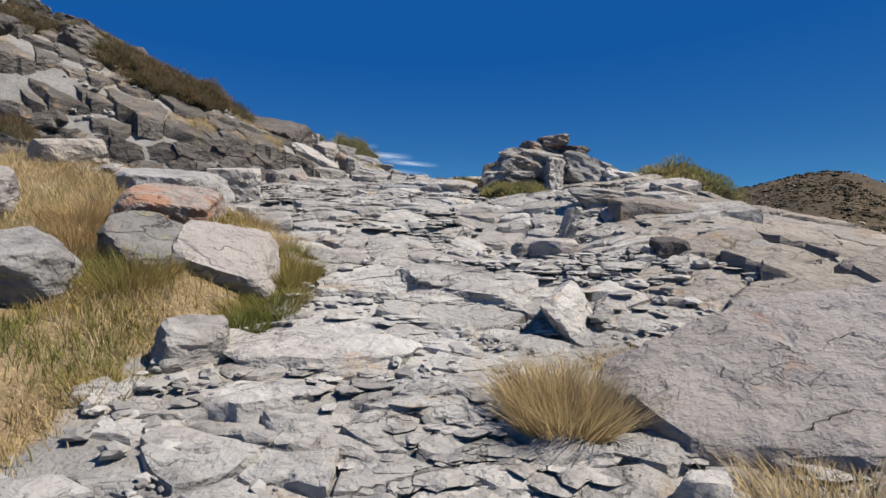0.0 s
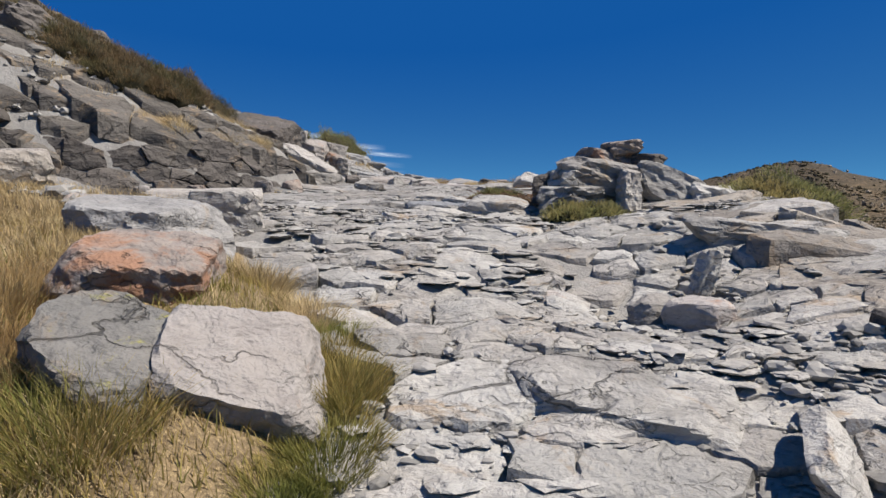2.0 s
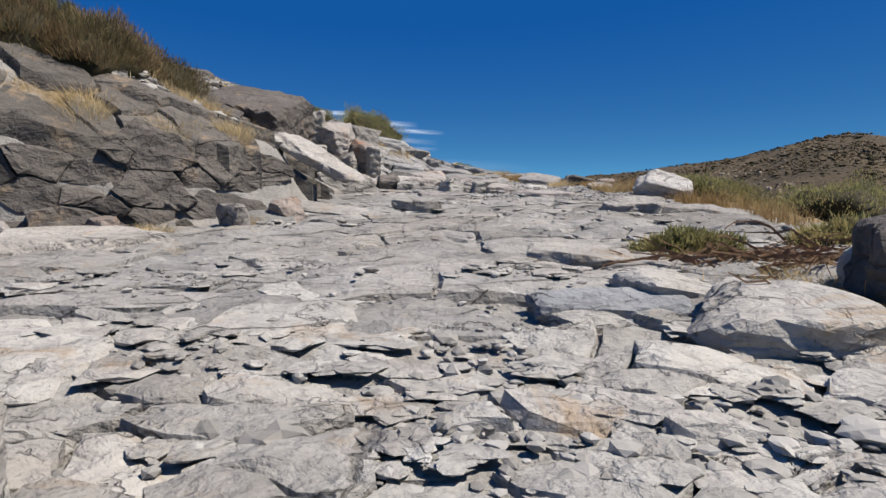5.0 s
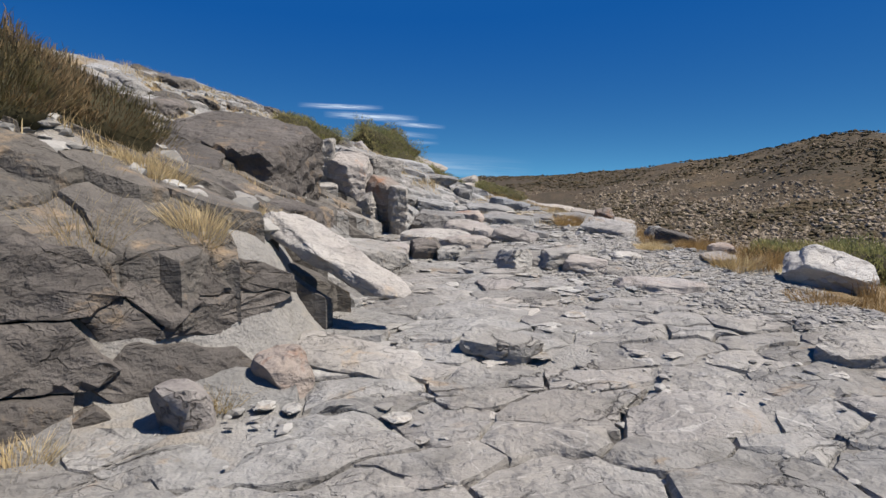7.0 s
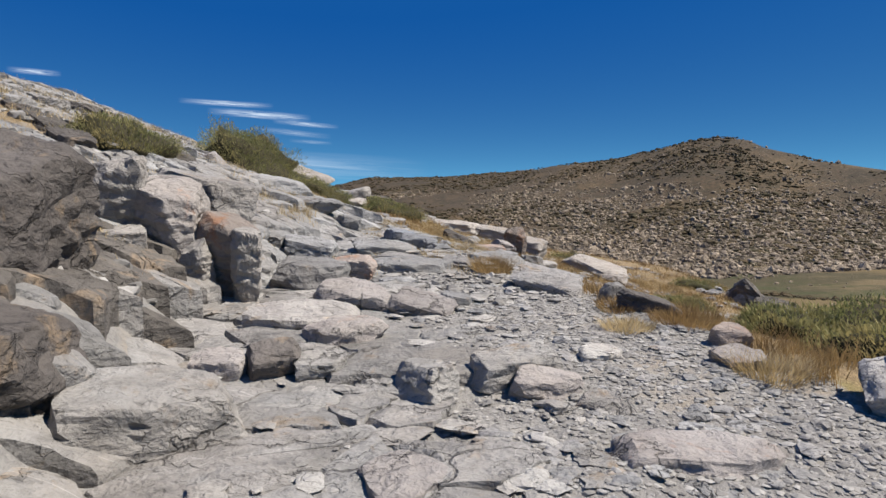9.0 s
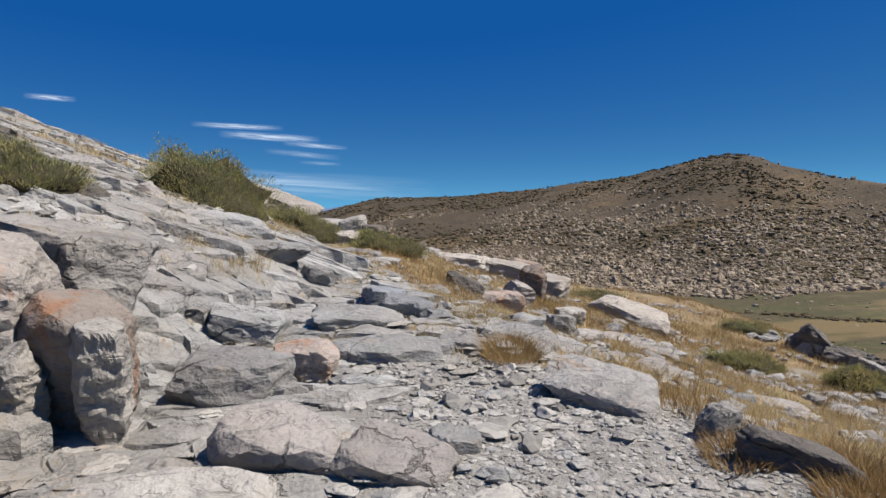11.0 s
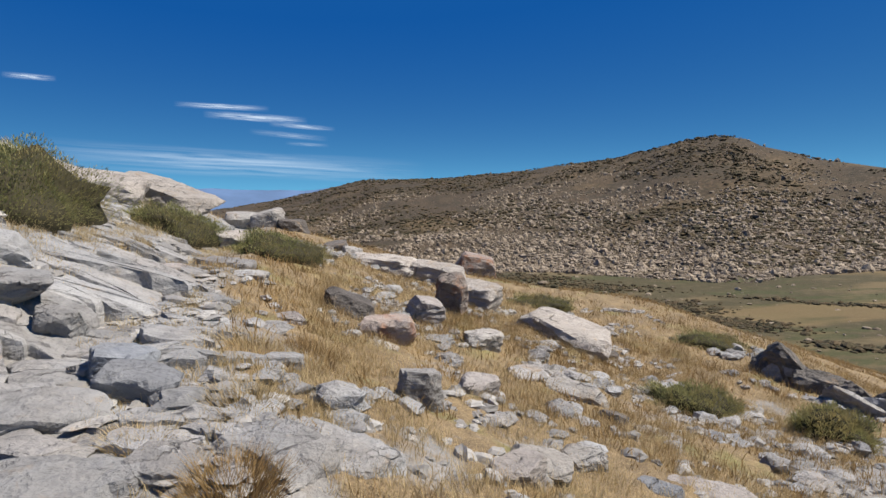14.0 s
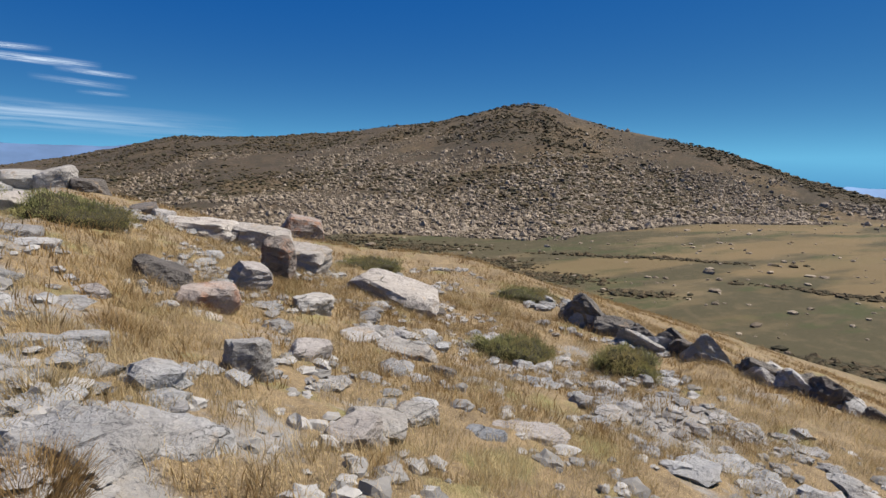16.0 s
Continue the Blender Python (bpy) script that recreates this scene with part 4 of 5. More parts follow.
sward("bank_grass", "sparse dry grass on the ledges of the bank", 6, 9000, (-9.5, -1.8, 7.5, 34),
      lambda x, y: ease(0.3, 0.8, along(LEFT_X, y) - x) * ease(0.05 - 0.25 * ease(18, 22, y), 0.35, fbm(x / 0.7, y / 0.7, 3, 46)), 0.17, 0.5, 0.0035, M_STRAW, 12, 0.06)


sward("edge_grass", "brown and straw grass along the trail's outer edge", 9, 1500, (0.6, 3.2, 12.2, 19.4),
      lambda x, y: ease(0.0, 0.2, x - along(RIGHT_X, y)) * ease(1.1, 0.4, x - along(RIGHT_X, y)) * ease(-0.35, 0.1, fbm(x / 0.5, y / 0.5, 3, 48)), 0.24, 0.55, 0.0028, M_STRAW_DULL, 18, 0.05)


def tussock(x, y, r, tall, n, seed, material, label):
    """A single thick clump whose blades fan outward."""
    rng = np.random.default_rng(seed)
    a, d = rng.uniform(0, 2 * np.pi, n), r * np.sqrt(rng.uniform(0, 1, n))
    px, py = x + d * np.cos(a), y + d * np.sin(a)
    up = np.stack([0.9 * d / r * np.cos(a), 0.9 * d / r * np.sin(a), np.ones(n)], 1)
    up /= np.linalg.norm(up, axis=1, keepdims=True)
    roots = np.stack([px, py, surface(px, py) - 0.01], 1)
    v, f = blades(roots, 0.78 * tall * rng.uniform(0.4, 1.1, n), 0.45, 0.0026, rng, up)
    tagged(new("grass_tussock", mesh_of("grass_tussock", v, f, material)), label, "grass tussock", "tussocks by the trail")


for k, (x, y, r, tall, n, material) in enumerate((
    (0.58, 2.8, 0.19, 0.5, 2800, M_STRAW), (0.95, 3.15, 0.3, 0.3, 1500, M_STRAW), (1.25, 3.35, 0.3, 0.2, 900, M_STRAW), (1.4, 2.0, 0.35, 0.3, 1800, M_STRAW),
    (0.22, 4.1, 0.2, 0.1, 700, M_STRAW), (0.15, 3.5, 0.14, 0.1, 450, M_STRAW), (-1.22, 4.35, 0.2, 0.24, 2400, M_GREENISH), (-1.2, 4.75, 0.18, 0.26, 2200, M_GREENISH), (-1.32, 5.15, 0.18, 0.26, 2000, M_GREENISH), (-1.5, 5.55, 0.18, 0.24, 1800, M_STRAW), (-1.35, 4.05, 0.16, 0.16, 1400, M_GREENISH),
    (-1.9, 5.9, 0.2, 0.28, 1000, M_STRAW), (-2.15, 4.1, 0.3, 0.34, 1800, M_GREENISH), (-2.7, 4.4, 0.3, 0.4, 1500, M_STRAW_DULL), (-1.75, 3.1, 0.2, 0.16, 700, M_GREENISH),
    (-3.0, 5.0, 0.25, 0.4, 1300, M_STRAW_DULL), (1.0, 6.0, 0.2, 0.14, 600, M_STRAW), (0.08, 19.9, 0.22, 0.3, 1500, M_STRAW_DULL), (-0.55, 20.5, 0.2, 0.2, 900, M_STRAW),
    (1.55, 17.7, 0.3, 0.22, 1600, M_STRAW_DULL), (1.3, 17.2, 0.3, 0.22, 1400, M_STRAW_DULL), (0.9, 17.8, 0.2, 0.18, 900, M_STRAW_DULL), (0.45, 19.6, 0.12, 0.16, 500, M_STRAW),
    (1.35, 14.6, 0.3, 0.14, 900, M_STRAW_DULL), (1.15, 15.9, 0.25, 0.3, 900, M_STRAW), (-0.15, 22.6, 0.3, 0.25, 900, M_STRAW), (0.0, 21.0, 0.25, 0.25, 900, M_STRAW),
    (-3.35, 12.35, 0.1, 0.2, 400, M_STRAW), (-4.05, 11.75, 0.14, 0.2, 500, M_STRAW), (-4.6, 11.3, 0.2, 0.25, 700, M_STRAW), (-4.2, 12.6, 0.2, 0.34, 800, M_STRAW), (-3.7, 13.0, 0.16, 0.3, 600, M_STRAW), (-4.9, 12.3, 0.2, 0.32, 700, M_STRAW), (-4.3, 13.6, 0.25, 0.3, 900, M_STRAW), (-3.6, 14.2, 0.2, 0.25, 700, M_STRAW),
    (-3.3, 8.0, 0.25, 0.35, 1100, M_STRAW), (0.35, 23.2, 0.3, 0.22, 900, M_STRAW_DULL), (-1.85, 24.0, 0.3, 0.3, 900, M_STRAW), (0.6, 17.0, 0.2, 0.2, 700, M_STRAW),
)):
    tussock(x, y, r, tall, n, 300 + k, material, {M_STRAW: "golden dry grass tussock beside the trail", M_GREENISH: "half-green grass tussock beside boulders", M_STRAW_DULL: "brown dry grass tussock beside the trail"}[material])


def shrub(x, y, size, n, seed, material, leaf, label, upright=0.0, turn=0.0, wide=0.0055):
    """A low mat of twig ends over an added mound coloured as inner shade, with an uneven outline."""
    rng = np.random.default_rng(seed)
    base = new("shrub")
    base.matrix_world = pose(x, y, at(x, y), 0, 0, turn)
    d = rng.normal(size=(n, 3))
    d[:, 2] = np.abs(d[:, 2])
    d /= np.linalg.norm(d, axis=1, keepdims=True)
    lump = 1 + 0.3 * fbm(d[:, 0] * 2.5 + seed, d[:, 1] * 2.5 + d[:, 2], 3, seed)
    p = d * lump[:, None] * rng.uniform(0.72, 1.0, n)[:, None] * np.array(size)
    up = d / np.array(size) * min(size)
    up[:, 2] += 0.25 + upright
    up /= np.linalg.norm(up, axis=1, keepdims=True)
    ca, sa, z0 = math.cos(radians(turn)), math.sin(radians(turn)), at(x, y)
    lie = lambda q: 0.6 * (surface(x + q[:, 0] * ca - q[:, 1] * sa, y + q[:, 0] * sa + q[:, 1] * ca) - z0)
    p[:, 2] += lie(p)
    v, f = blades(p, leaf * rng.uniform(0.5, 1.4, n), 0.55 - 0.3 * min(upright, 1), wide, rng, up)
    part("foliage", mesh_of("foliage", v, f, material), base)
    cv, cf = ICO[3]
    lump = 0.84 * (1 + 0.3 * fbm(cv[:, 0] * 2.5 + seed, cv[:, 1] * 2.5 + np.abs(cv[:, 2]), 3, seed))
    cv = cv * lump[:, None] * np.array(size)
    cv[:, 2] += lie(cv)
    part("shade_mound", mesh_of("shade_mound", cv, cf, M_CORE_SHADE), base)
    tagged(base, label, "shrub", "mountain shrubs")


GREEN = "low dense grey-green cushion shrub on rocky ground"
for k, (x, y, size, n, turn) in enumerate((
    (-4.0, 26.4, (1.15, 1.7, 0.9), 15000, 8), (-2.6, 29.3, (0.95, 0.9, 0.5), 6000, 0), (-0.6, 29.0, (0.95, 0.8, 0.38), 4500, 0), (6.0, 25.0, (0.7, 0.6, 0.38), 5500, -20),
    (7.75, 24.2, (0.6, 0.5, 0.36), 5000, -20), (9.0, 29.0, (0.9, 0.6, 0.3), 2500, 0), (3.45, 8.7, (0.7, 0.5, 0.4), 6000, 0),
    (0.95, 8.15, (0.5, 0.26, 0.2), 3000, 0), (0.3, 10.75, (0.4, 0.25, 0.2), 2800, 0), (2.9, 16.2, (0.8, 0.8, 0.42), 6500, 0), (3.6, 17.4, (1.0, 1.0, 0.45), 7000, 0), (2.5, 17.2, (0.6, 0.6, 0.3), 4500, 0),
    (4.2, 14.6, (1.2, 1.0, 0.6), 5000, 0), (5.6, 31.0, (0.9, 0.6, 0.3), 2500, 0), (-5.2, 22.0, (0.8, 0.8, 0.35), 3500, 0), (1.55, 10.9, (0.35, 0.25, 0.18), 1800, 0),
)):
    shrub(x, y, size, int(1.6 * n), 400 + k, M_SHRUB, 0.05, GREEN, 0.0, turn, 0.0065)
BROWN = "dark brown-green broom bush on top of the bank"
for k, (x, y, size, n) in enumerate((
    (-7.9, 13.4, (0.7, 0.6, 0.24), 4500), (-7.0, 13.1, (0.75, 0.6, 0.28), 4500), (-6.2, 13.0, (0.7, 0.6, 0.28), 5500), (-5.4, 13.3, (0.7, 0.7, 0.3), 6500), (-5.5, 14.4, (0.8, 0.8, 0.3), 5500),
    (-8.9, 12.6, (0.6, 0.5, 0.22), 2500), (-6.9, 9.6, (0.4, 0.4, 0.26), 1800), (-7.4, 14.8, (0.8, 0.6, 0.36), 2500),
)):
    shrub(x, y, (size[0], size[1], 1.5 * size[2]), 2 * n, 430 + k, M_BROOM, 0.085, BROWN, 0.3, 0.0, 0.0035)


def brush(x, y, seed, n=90):
    """A heap of dead crooked twigs, each a part of its own."""
    rng = random.Random(seed)
    heap = tagged(new("brush_heap"), "heap of crooked reddish dead twigs on straw", "dead brush")
    for _ in range(n):
        bm = bmesh.new()
        a = rng.uniform(-0.5, 0.5) + rng.choice((0, math.pi))
        p = Vector((x + rng.gauss(0, 0.42), y + rng.gauss(0, 0.14), 0))
        p.z = at(p.x, p.y) + rng.uniform(0.02, 0.12)
        w, last = rng.uniform(0.006, 0.016), None
        for _ in range(6):
            ring = [bm.verts.new(p + Vector((0, w * math.cos(t), w * math.sin(t)))) for t in (0, 2.1, 4.2)]
            if last:
                for i in range(3):
                    bm.faces.new((last[i], last[i - 1], ring[i - 1], ring[i]))
            last, a = ring, a + rng.gauss(0, 0.5)
            p = p + Vector((math.cos(a) * 0.09, math.sin(a) * 0.09, rng.gauss(0, 0.03)))
            w *= 0.8
        me = bpy.data.meshes.new("twig")
        bm.to_mesh(me)
        bm.free()
        me.materials.append(M_TWIG)
        part("twig", me, heap)


brush(0.75, 10.35, 1, 120)
brush(0.7, 9.3, 2, 60)
sward("straw_litter", "flattened straw litter beside dead twigs", 7, 1500, (0.1, 2.4, 8.6, 10.8), lambda x, y: ease(1.1, 0.5, np.hypot((x - 1.1) / 1.2, y - 9.7)), 0.09, 1.6, 0.003, M_STRAW, 10, 0.08)
sward("trail_straw", "short straw tufts between the slabs of the rising trail", 8, 5000, (-4.2, 0.6, 19.6, 30), lambda x, y: ease(0.08, 0.3, fbm(x / 0.55, y / 0.8, 3, 47)), 0.13, 0.7, 0.0028, M_STRAW, 14, 0.06)

# hillside, valley and distance
def lumps(name, label, category, seed, places, sizes, flat, material, level=1, paved=False):
    """Many small uneven lumps on the ground, as one object."""
    rng = np.random.default_rng(seed)
    d, f = ICO[level]
    x, y = places
    n = len(x)
    z = surface(x, y)
    if paved:
        z = z + 0.03 * (1 - ease(12.6, 13.8, y) * ease(20.1, 19.4, y) * ease(-1.6, -0.7, x))
    jit = rng.uniform(0.62, 1.25, (n, len(d)))
    stretch = np.stack([rng.uniform(0.7, 1.4, n), rng.uniform(0.7, 1.4, n), flat * rng.uniform(0.6, 1.3, n)], 1) * sizes[:, None]
    a = rng.uniform(0, 6.28, n)
    v = d[None] * jit[:, :, None] * stretch[:, None, :]
    c, s = np.cos(a)[:, None], np.sin(a)[:, None]
    v = np.stack([v[..., 0] * c - v[..., 1] * s, v[..., 0] * s + v[..., 1] * c, v[..., 2]], -1)
    v += np.stack([x, y, z + 0.2 * sizes * flat], 1)[:, None]
    faces = f[None] + len(d) * np.arange(n)[:, None, None]
    tagged(new(name, mesh_of(name, v.reshape(-1, 3), faces.reshape(-1, 3), material, False)), label, category, kind="stuff")


def polar(rng, n, az0, az1, keep, near=0.9, far=1.02):
    """Random places on the hill by bearing and share of the way from its foot to its crest."""
    az, u = rng.uniform(az0, az1, n), rng.uniform(0, 1, n)
    foot, crest = along(HILL_FOOT, az), along(HILL_CREST, az)
    r = near * foot + (far * crest - near * foot) * u**1.15
    x, y = HUB[0] + r * np.sin(np.radians(az)), HUB[1] + r * np.cos(np.radians(az))
    k = keep(x, y, az, (r - foot) / (crest - foot)) > rng.uniform(0, 1, n)
    return x[k], y[k]


rng = np.random.default_rng(71)
stony = lambda x, y, az, s: ease(-0.3, 0.35, 1.25 * fbm(x / 42, y / 26, 4, 51) + 0.5 * ease(0.7, 0.3, s) + 0.75 * ease(6, 20, az) - 0.5) * (0.06 + 0.94 * ease(0.85, 0.38, s))
xy = np.array(polar(rng, 100000, -4, 72, stony))
lumps("hillside_boulders", "countless pale weathered boulders strewn over the hillside", "boulders", 1, xy, rng.gamma(1.7, 0.175, xy.shape[1]).clip(0.16, 1.25), 1.0, M_HILLROCK)
heathy = lambda x, y, az, s: ease(-0.3, 0.35, fbm(x / 45, y / 45, 3, 52) + 0.1 + 0.35 * ease(0.5, 0.9, s)) * ease(-0.02, 0.06, s)
xy = np.array(polar(rng, 60000, -14, 74, heathy))
lumps("hillside_heather", "dark heather and broom between the hillside boulders", "heather", 2, xy, rng.gamma(2.4, 0.21, xy.shape[1]).clip(0.25, 1.7), 0.55, M_HILLBUSH)
# loose boulders and dark scrub on the valley floor
az, r = rng.uniform(8, 72, 900), rng.uniform(52, 250, 900)
xy = np.stack([HUB[0] + r * np.sin(np.radians(az)), HUB[1] + r * np.cos(np.radians(az))])
lumps("meadow_stones", "scattered pale stones on the valley meadow", "stones", 3, xy, rng.gamma(2.0, 0.17, 900).clip(0.15, 1.1), 0.6, M_HILLROCK)
for k, (a, d, wide, deep, n) in enumerate(((30, 112, 9, 9, 420), (36, 103, 9, 5, 300), (44.5, 92, 6, 2, 120), (60.5, 70, 8, 2.2, 260), (24, 133, 14, 5, 300), (17, 140, 12, 5, 260), (62, 108, 16, 1.6, 200), (44, 128, 22, 1.6, 240))):
    n = int(1.8 * n)
    u, v = rng.normal(0, 0.5, n) * wide, rng.normal(0, 0.5, n) * deep
    ca, sa = math.cos(radians(a)), math.sin(radians(a))
    xy = np.stack([HUB[0] + (d + v) * sa + u * ca, HUB[1] + (d + v) * ca - u * sa])
    lumps("meadow_scrub", "dark low scrub patch on the valley meadow", "scrub", 10 + k, xy, rng.gamma(3.0, 0.11, n).clip(0.15, 0.8), 0.6, M_HILLBUSH)


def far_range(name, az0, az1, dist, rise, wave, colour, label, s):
    """A distant mountain line; the air's haze is painted in as blue base colour."""
    n = Nodes(name + "_painted_haze", 1.0)
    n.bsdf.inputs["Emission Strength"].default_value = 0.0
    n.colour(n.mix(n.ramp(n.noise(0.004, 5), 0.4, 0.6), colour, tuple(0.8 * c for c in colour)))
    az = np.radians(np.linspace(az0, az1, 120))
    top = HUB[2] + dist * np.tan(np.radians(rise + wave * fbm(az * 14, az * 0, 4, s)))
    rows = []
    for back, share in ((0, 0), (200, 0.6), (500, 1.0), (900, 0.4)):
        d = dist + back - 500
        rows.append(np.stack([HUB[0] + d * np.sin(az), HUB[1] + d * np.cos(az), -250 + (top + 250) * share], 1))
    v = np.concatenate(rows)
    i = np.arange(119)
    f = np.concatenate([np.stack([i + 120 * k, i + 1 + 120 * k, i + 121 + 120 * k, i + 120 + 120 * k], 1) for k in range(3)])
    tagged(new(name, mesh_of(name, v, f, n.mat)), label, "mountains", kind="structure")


far_range("backdrop_ridge", -40, 4, 3000, 0.32, 0.12, (0.10, 0.17, 0.30), "distant plateau in painted haze blue on the horizon", 61)
far_range("backdrop_peaks", 52, 80, 3000, -2.1, 0.45, (0.16, 0.27, 0.45), "distant peaks in painted haze blue on the horizon", 62)


def cloud(az, el, wide, tall, seed, dense, tilt=0.0):
    """A thin wisp of high cloud: a curved sheet, denser in its middle, frayed by noise."""
    n = Nodes("cloud_wisp", 1.0)
    tex = n.tree.nodes.new("ShaderNodeTexCoord").outputs["UV"]
    streak = n.tree.nodes.new("ShaderNodeMapping")
    n.put(streak.inputs[0], tex)
    streak.inputs["Scale"].default_value, streak.inputs["Location"].default_value = (2.2, 5.0, 1), (seed * 3.7, seed * 1.3, 0)
    ragged = n.ramp(n.noise(1.6, 6, 0.6, streak.outputs[0], 0.6), 0.32, 0.72)
    xyz = n.tree.nodes.new("ShaderNodeSeparateXYZ")
    n.put(xyz.inputs[0], tex)
    def hump(v):
        d = n.math("ABSOLUTE", n.math("SUBTRACT", v, 0.5), 0)
        return n.ramp(d, 0.5, 0.08)
    thick = n.math("MULTIPLY", n.math("MULTIPLY", hump(xyz.outputs[0]), hump(xyz.outputs[1])), n.math("MULTIPLY", ragged, 0.8 * dense))
    glow, clear, both = (n.tree.nodes.new(k) for k in ("ShaderNodeEmission", "ShaderNodeBsdfTransparent", "ShaderNodeMixShader"))
    glow.inputs[0].default_value, glow.inputs[1].default_value = (0.80, 0.90, 1.0, 1), 0.85
    n.put(both.inputs[0], thick)
    n.tree.links.new(clear.outputs[0], both.inputs[1])
    n.tree.links.new(glow.outputs[0], both.inputs[2])
    n.tree.links.new(both.outputs[0], n.tree.nodes["Material Output"].inputs[0])
    us, vs = np.meshgrid(np.linspace(0, 1, 13), np.linspace(0, 1, 5))
    a = np.radians(az + (us - 0.5) * wide)
    e = np.radians(el + (vs - 0.5) * tall - (us - 0.5) * tilt)
    d = 4200.0
    v = np.stack([HUB[0] + d * np.sin(a) * np.cos(e), HUB[1] + d * np.cos(a) * np.cos(e), HUB[2] + d * np.sin(e)], -1).reshape(-1, 3)
    i = np.arange(65).reshape(5, 13)
    f = np.stack([i[:-1, :-1], i[:-1, 1:], i[1:, 1:], i[1:, :-1]], -1).reshape(-1, 4)
    me = mesh_of("cloud", v, f, n.mat)
    layer = me.uv_layers.new(name="UVMap")
    uv = np.stack([us, vs], -1).reshape(-1, 2)[f.ravel()]
    layer.data.foreach_set("uv", uv.astype(np.float32).ravel())
    ob = tagged(new("cloud", me), "thin white streak of high cloud", "cloud", "cloud streaks", "structure")
    ob.visible_shadow = False


for k, c in enumerate(((-24.4, 9.0, 3.6, 0.5, 1.1, 0), (-10.2, 7.55, 8.0, 0.55, 1.2, 0.1), (-7.4, 6.7, 9.0, 0.75, 1.3, 0.35), (-3.4, 6.0, 6.0, 0.5, 0.9, 0.4), (-4.6, 5.2, 7.0, 0.6, 0.5, 0.6),
                       (-3, 4.4, 4.0, 0.4, 0.4, 0.2), (-9, 2.6, 34, 2.6, 0.55, 1.6))):
    cloud(*c[:4], k + 1, *c[4:])


# gravel and rubble
def pebbles(name, label, seed, n, box, keep, small, big, flat, material, level=1, paved=False):
    rng = np.random.default_rng(seed)
    x, y = scatter(rng, n, *box, keep)
    lumps(name, label, "gravel", seed, np.array([x, y]), rng.uniform(small, big, len(x)) * rng.uniform(0.4, 1, len(x)), flat, material, level, paved)


on_trail = lambda x, y: ease(0.1, -0.2, along(LEFT_X, y) - x) * ease(0.4, 0.0, x - along(RIGHT_X, y))
grit_zone = lambda x, y: np.maximum(on_trail(x, y) * ease(-1.6, -0.7, x + 0.25 * np.sin(y)) * ease(12.6, 13.8, y) * ease(20.1, 19.4, y), on_trail(x, y) * 0.12)
pebbles("gravel", "loose flat grey gravel on the trail", 81, 26000, (-2.0, 1.5, 12.6, 20.2), grit_zone, 0.008, 0.036, 0.45, M_GRAVEL)
pebbles("gravel", "loose flat grey gravel in the trail's cracks", 82, 22000, (-4.2, 2.6, 0.6, 13.5), lambda x, y: on_trail(x, y) * (1 - 0.8 * ease(8.6, 9.4, y)) * ease(-0.1, 0.35, fbm(x / 0.6, y / 0.6, 3, 71)), 0.012, 0.05, 0.5, M_GRAVEL, 1, True)
pebbles("gravel", "grey gravel and chips beside a grass tussock", 83, 2200, (-0.1, 0.75, 1.2, 3.6), lambda x, y: ease(0.42, 0.15, np.abs(x - 0.32 - 0.1 * np.sin(2 * y))), 0.014, 0.045, 0.5, M_GRAVEL)
pebbles("stones", "flat grey stones lying in the trail gravel", 91, 900, (-2.0, 1.5, 12.6, 20.2), grit_zone, 0.03, 0.10, 0.35, M_SLATE_J, 2)
pebbles("rubble", "broken grey stones on the trail edge", 84, 1000, (-3.9, -1.5, 7.8, 10.2), lambda x, y: ease(0.9, 0.3, np.hypot(x + 2.9, y - 8.8)), 0.015, 0.055, 0.6, M_GRAVEL, 2)
pebbles("rubble", "broken grey stones along the ledge", 85, 800, (-2.6, 0.6, 18.6, 20.6), lambda x, y: ease(0.5, 0.1, np.abs(y - 19.55)), 0.02, 0.06, 0.6, M_GRAVEL, 2)
pebbles("rubble", "small stones strewn over the slope", 86, 4200, (-2.5, 9, 18, 32), lambda x, y: ease(0.0, 0.35, fbm(x / 1.0, y / 1.0, 3, 73)) * 0.9, 0.03, 0.13, 0.6, M_GRAVEL, 2)
pebbles("broken_rocks", "clusters of broken grey rocks half sunk in the straw", 90, 3000, (-0.5, 10, 19.5, 32), lambda x, y: ease(0.1, 0.45, fbm(x / 1.5, y / 1.5, 3, 78)), 0.05, 0.24, 0.5, M_SLATE_J, 2)
pebbles("rubble", "small stones strewn over the bank", 87, 4800, (-8, -1.8, 6.9, 30), lambda x, y: ease(0.1, 0.5, along(LEFT_X, y) - x) * ease(-0.1, 0.3, fbm(x / 0.8, y / 0.8, 3, 74)), 0.03, 0.16, 0.6, M_GRAVEL, 2)
pebbles("rubble", "small stones on the rising trail", 88, 1500, (-3.5, 2.5, 2.5, 8.5), lambda x, y: on_trail(x, y) * ease(-0.1, 0.3, fbm(x / 0.7, y / 0.7, 3, 75)), 0.03, 0.10, 0.5, M_GRAVEL, 2, True)


flaky = lambda x, y: on_trail(x, y) * ease(-0.35, 0.2, fbm(x / 0.9, y / 0.9, 3, 77)) * (1 - 0.6 * ease(8.8, 9.6, y) * ease(20, 19, y))
pebbles("flakes", "thin broken flakes of grey schist on the trail", 89, 9500, (-4.2, 2.4, 1.0, 26), flaky, 0.03, 0.15, 0.16, M_SCHIST_J, 2, True)


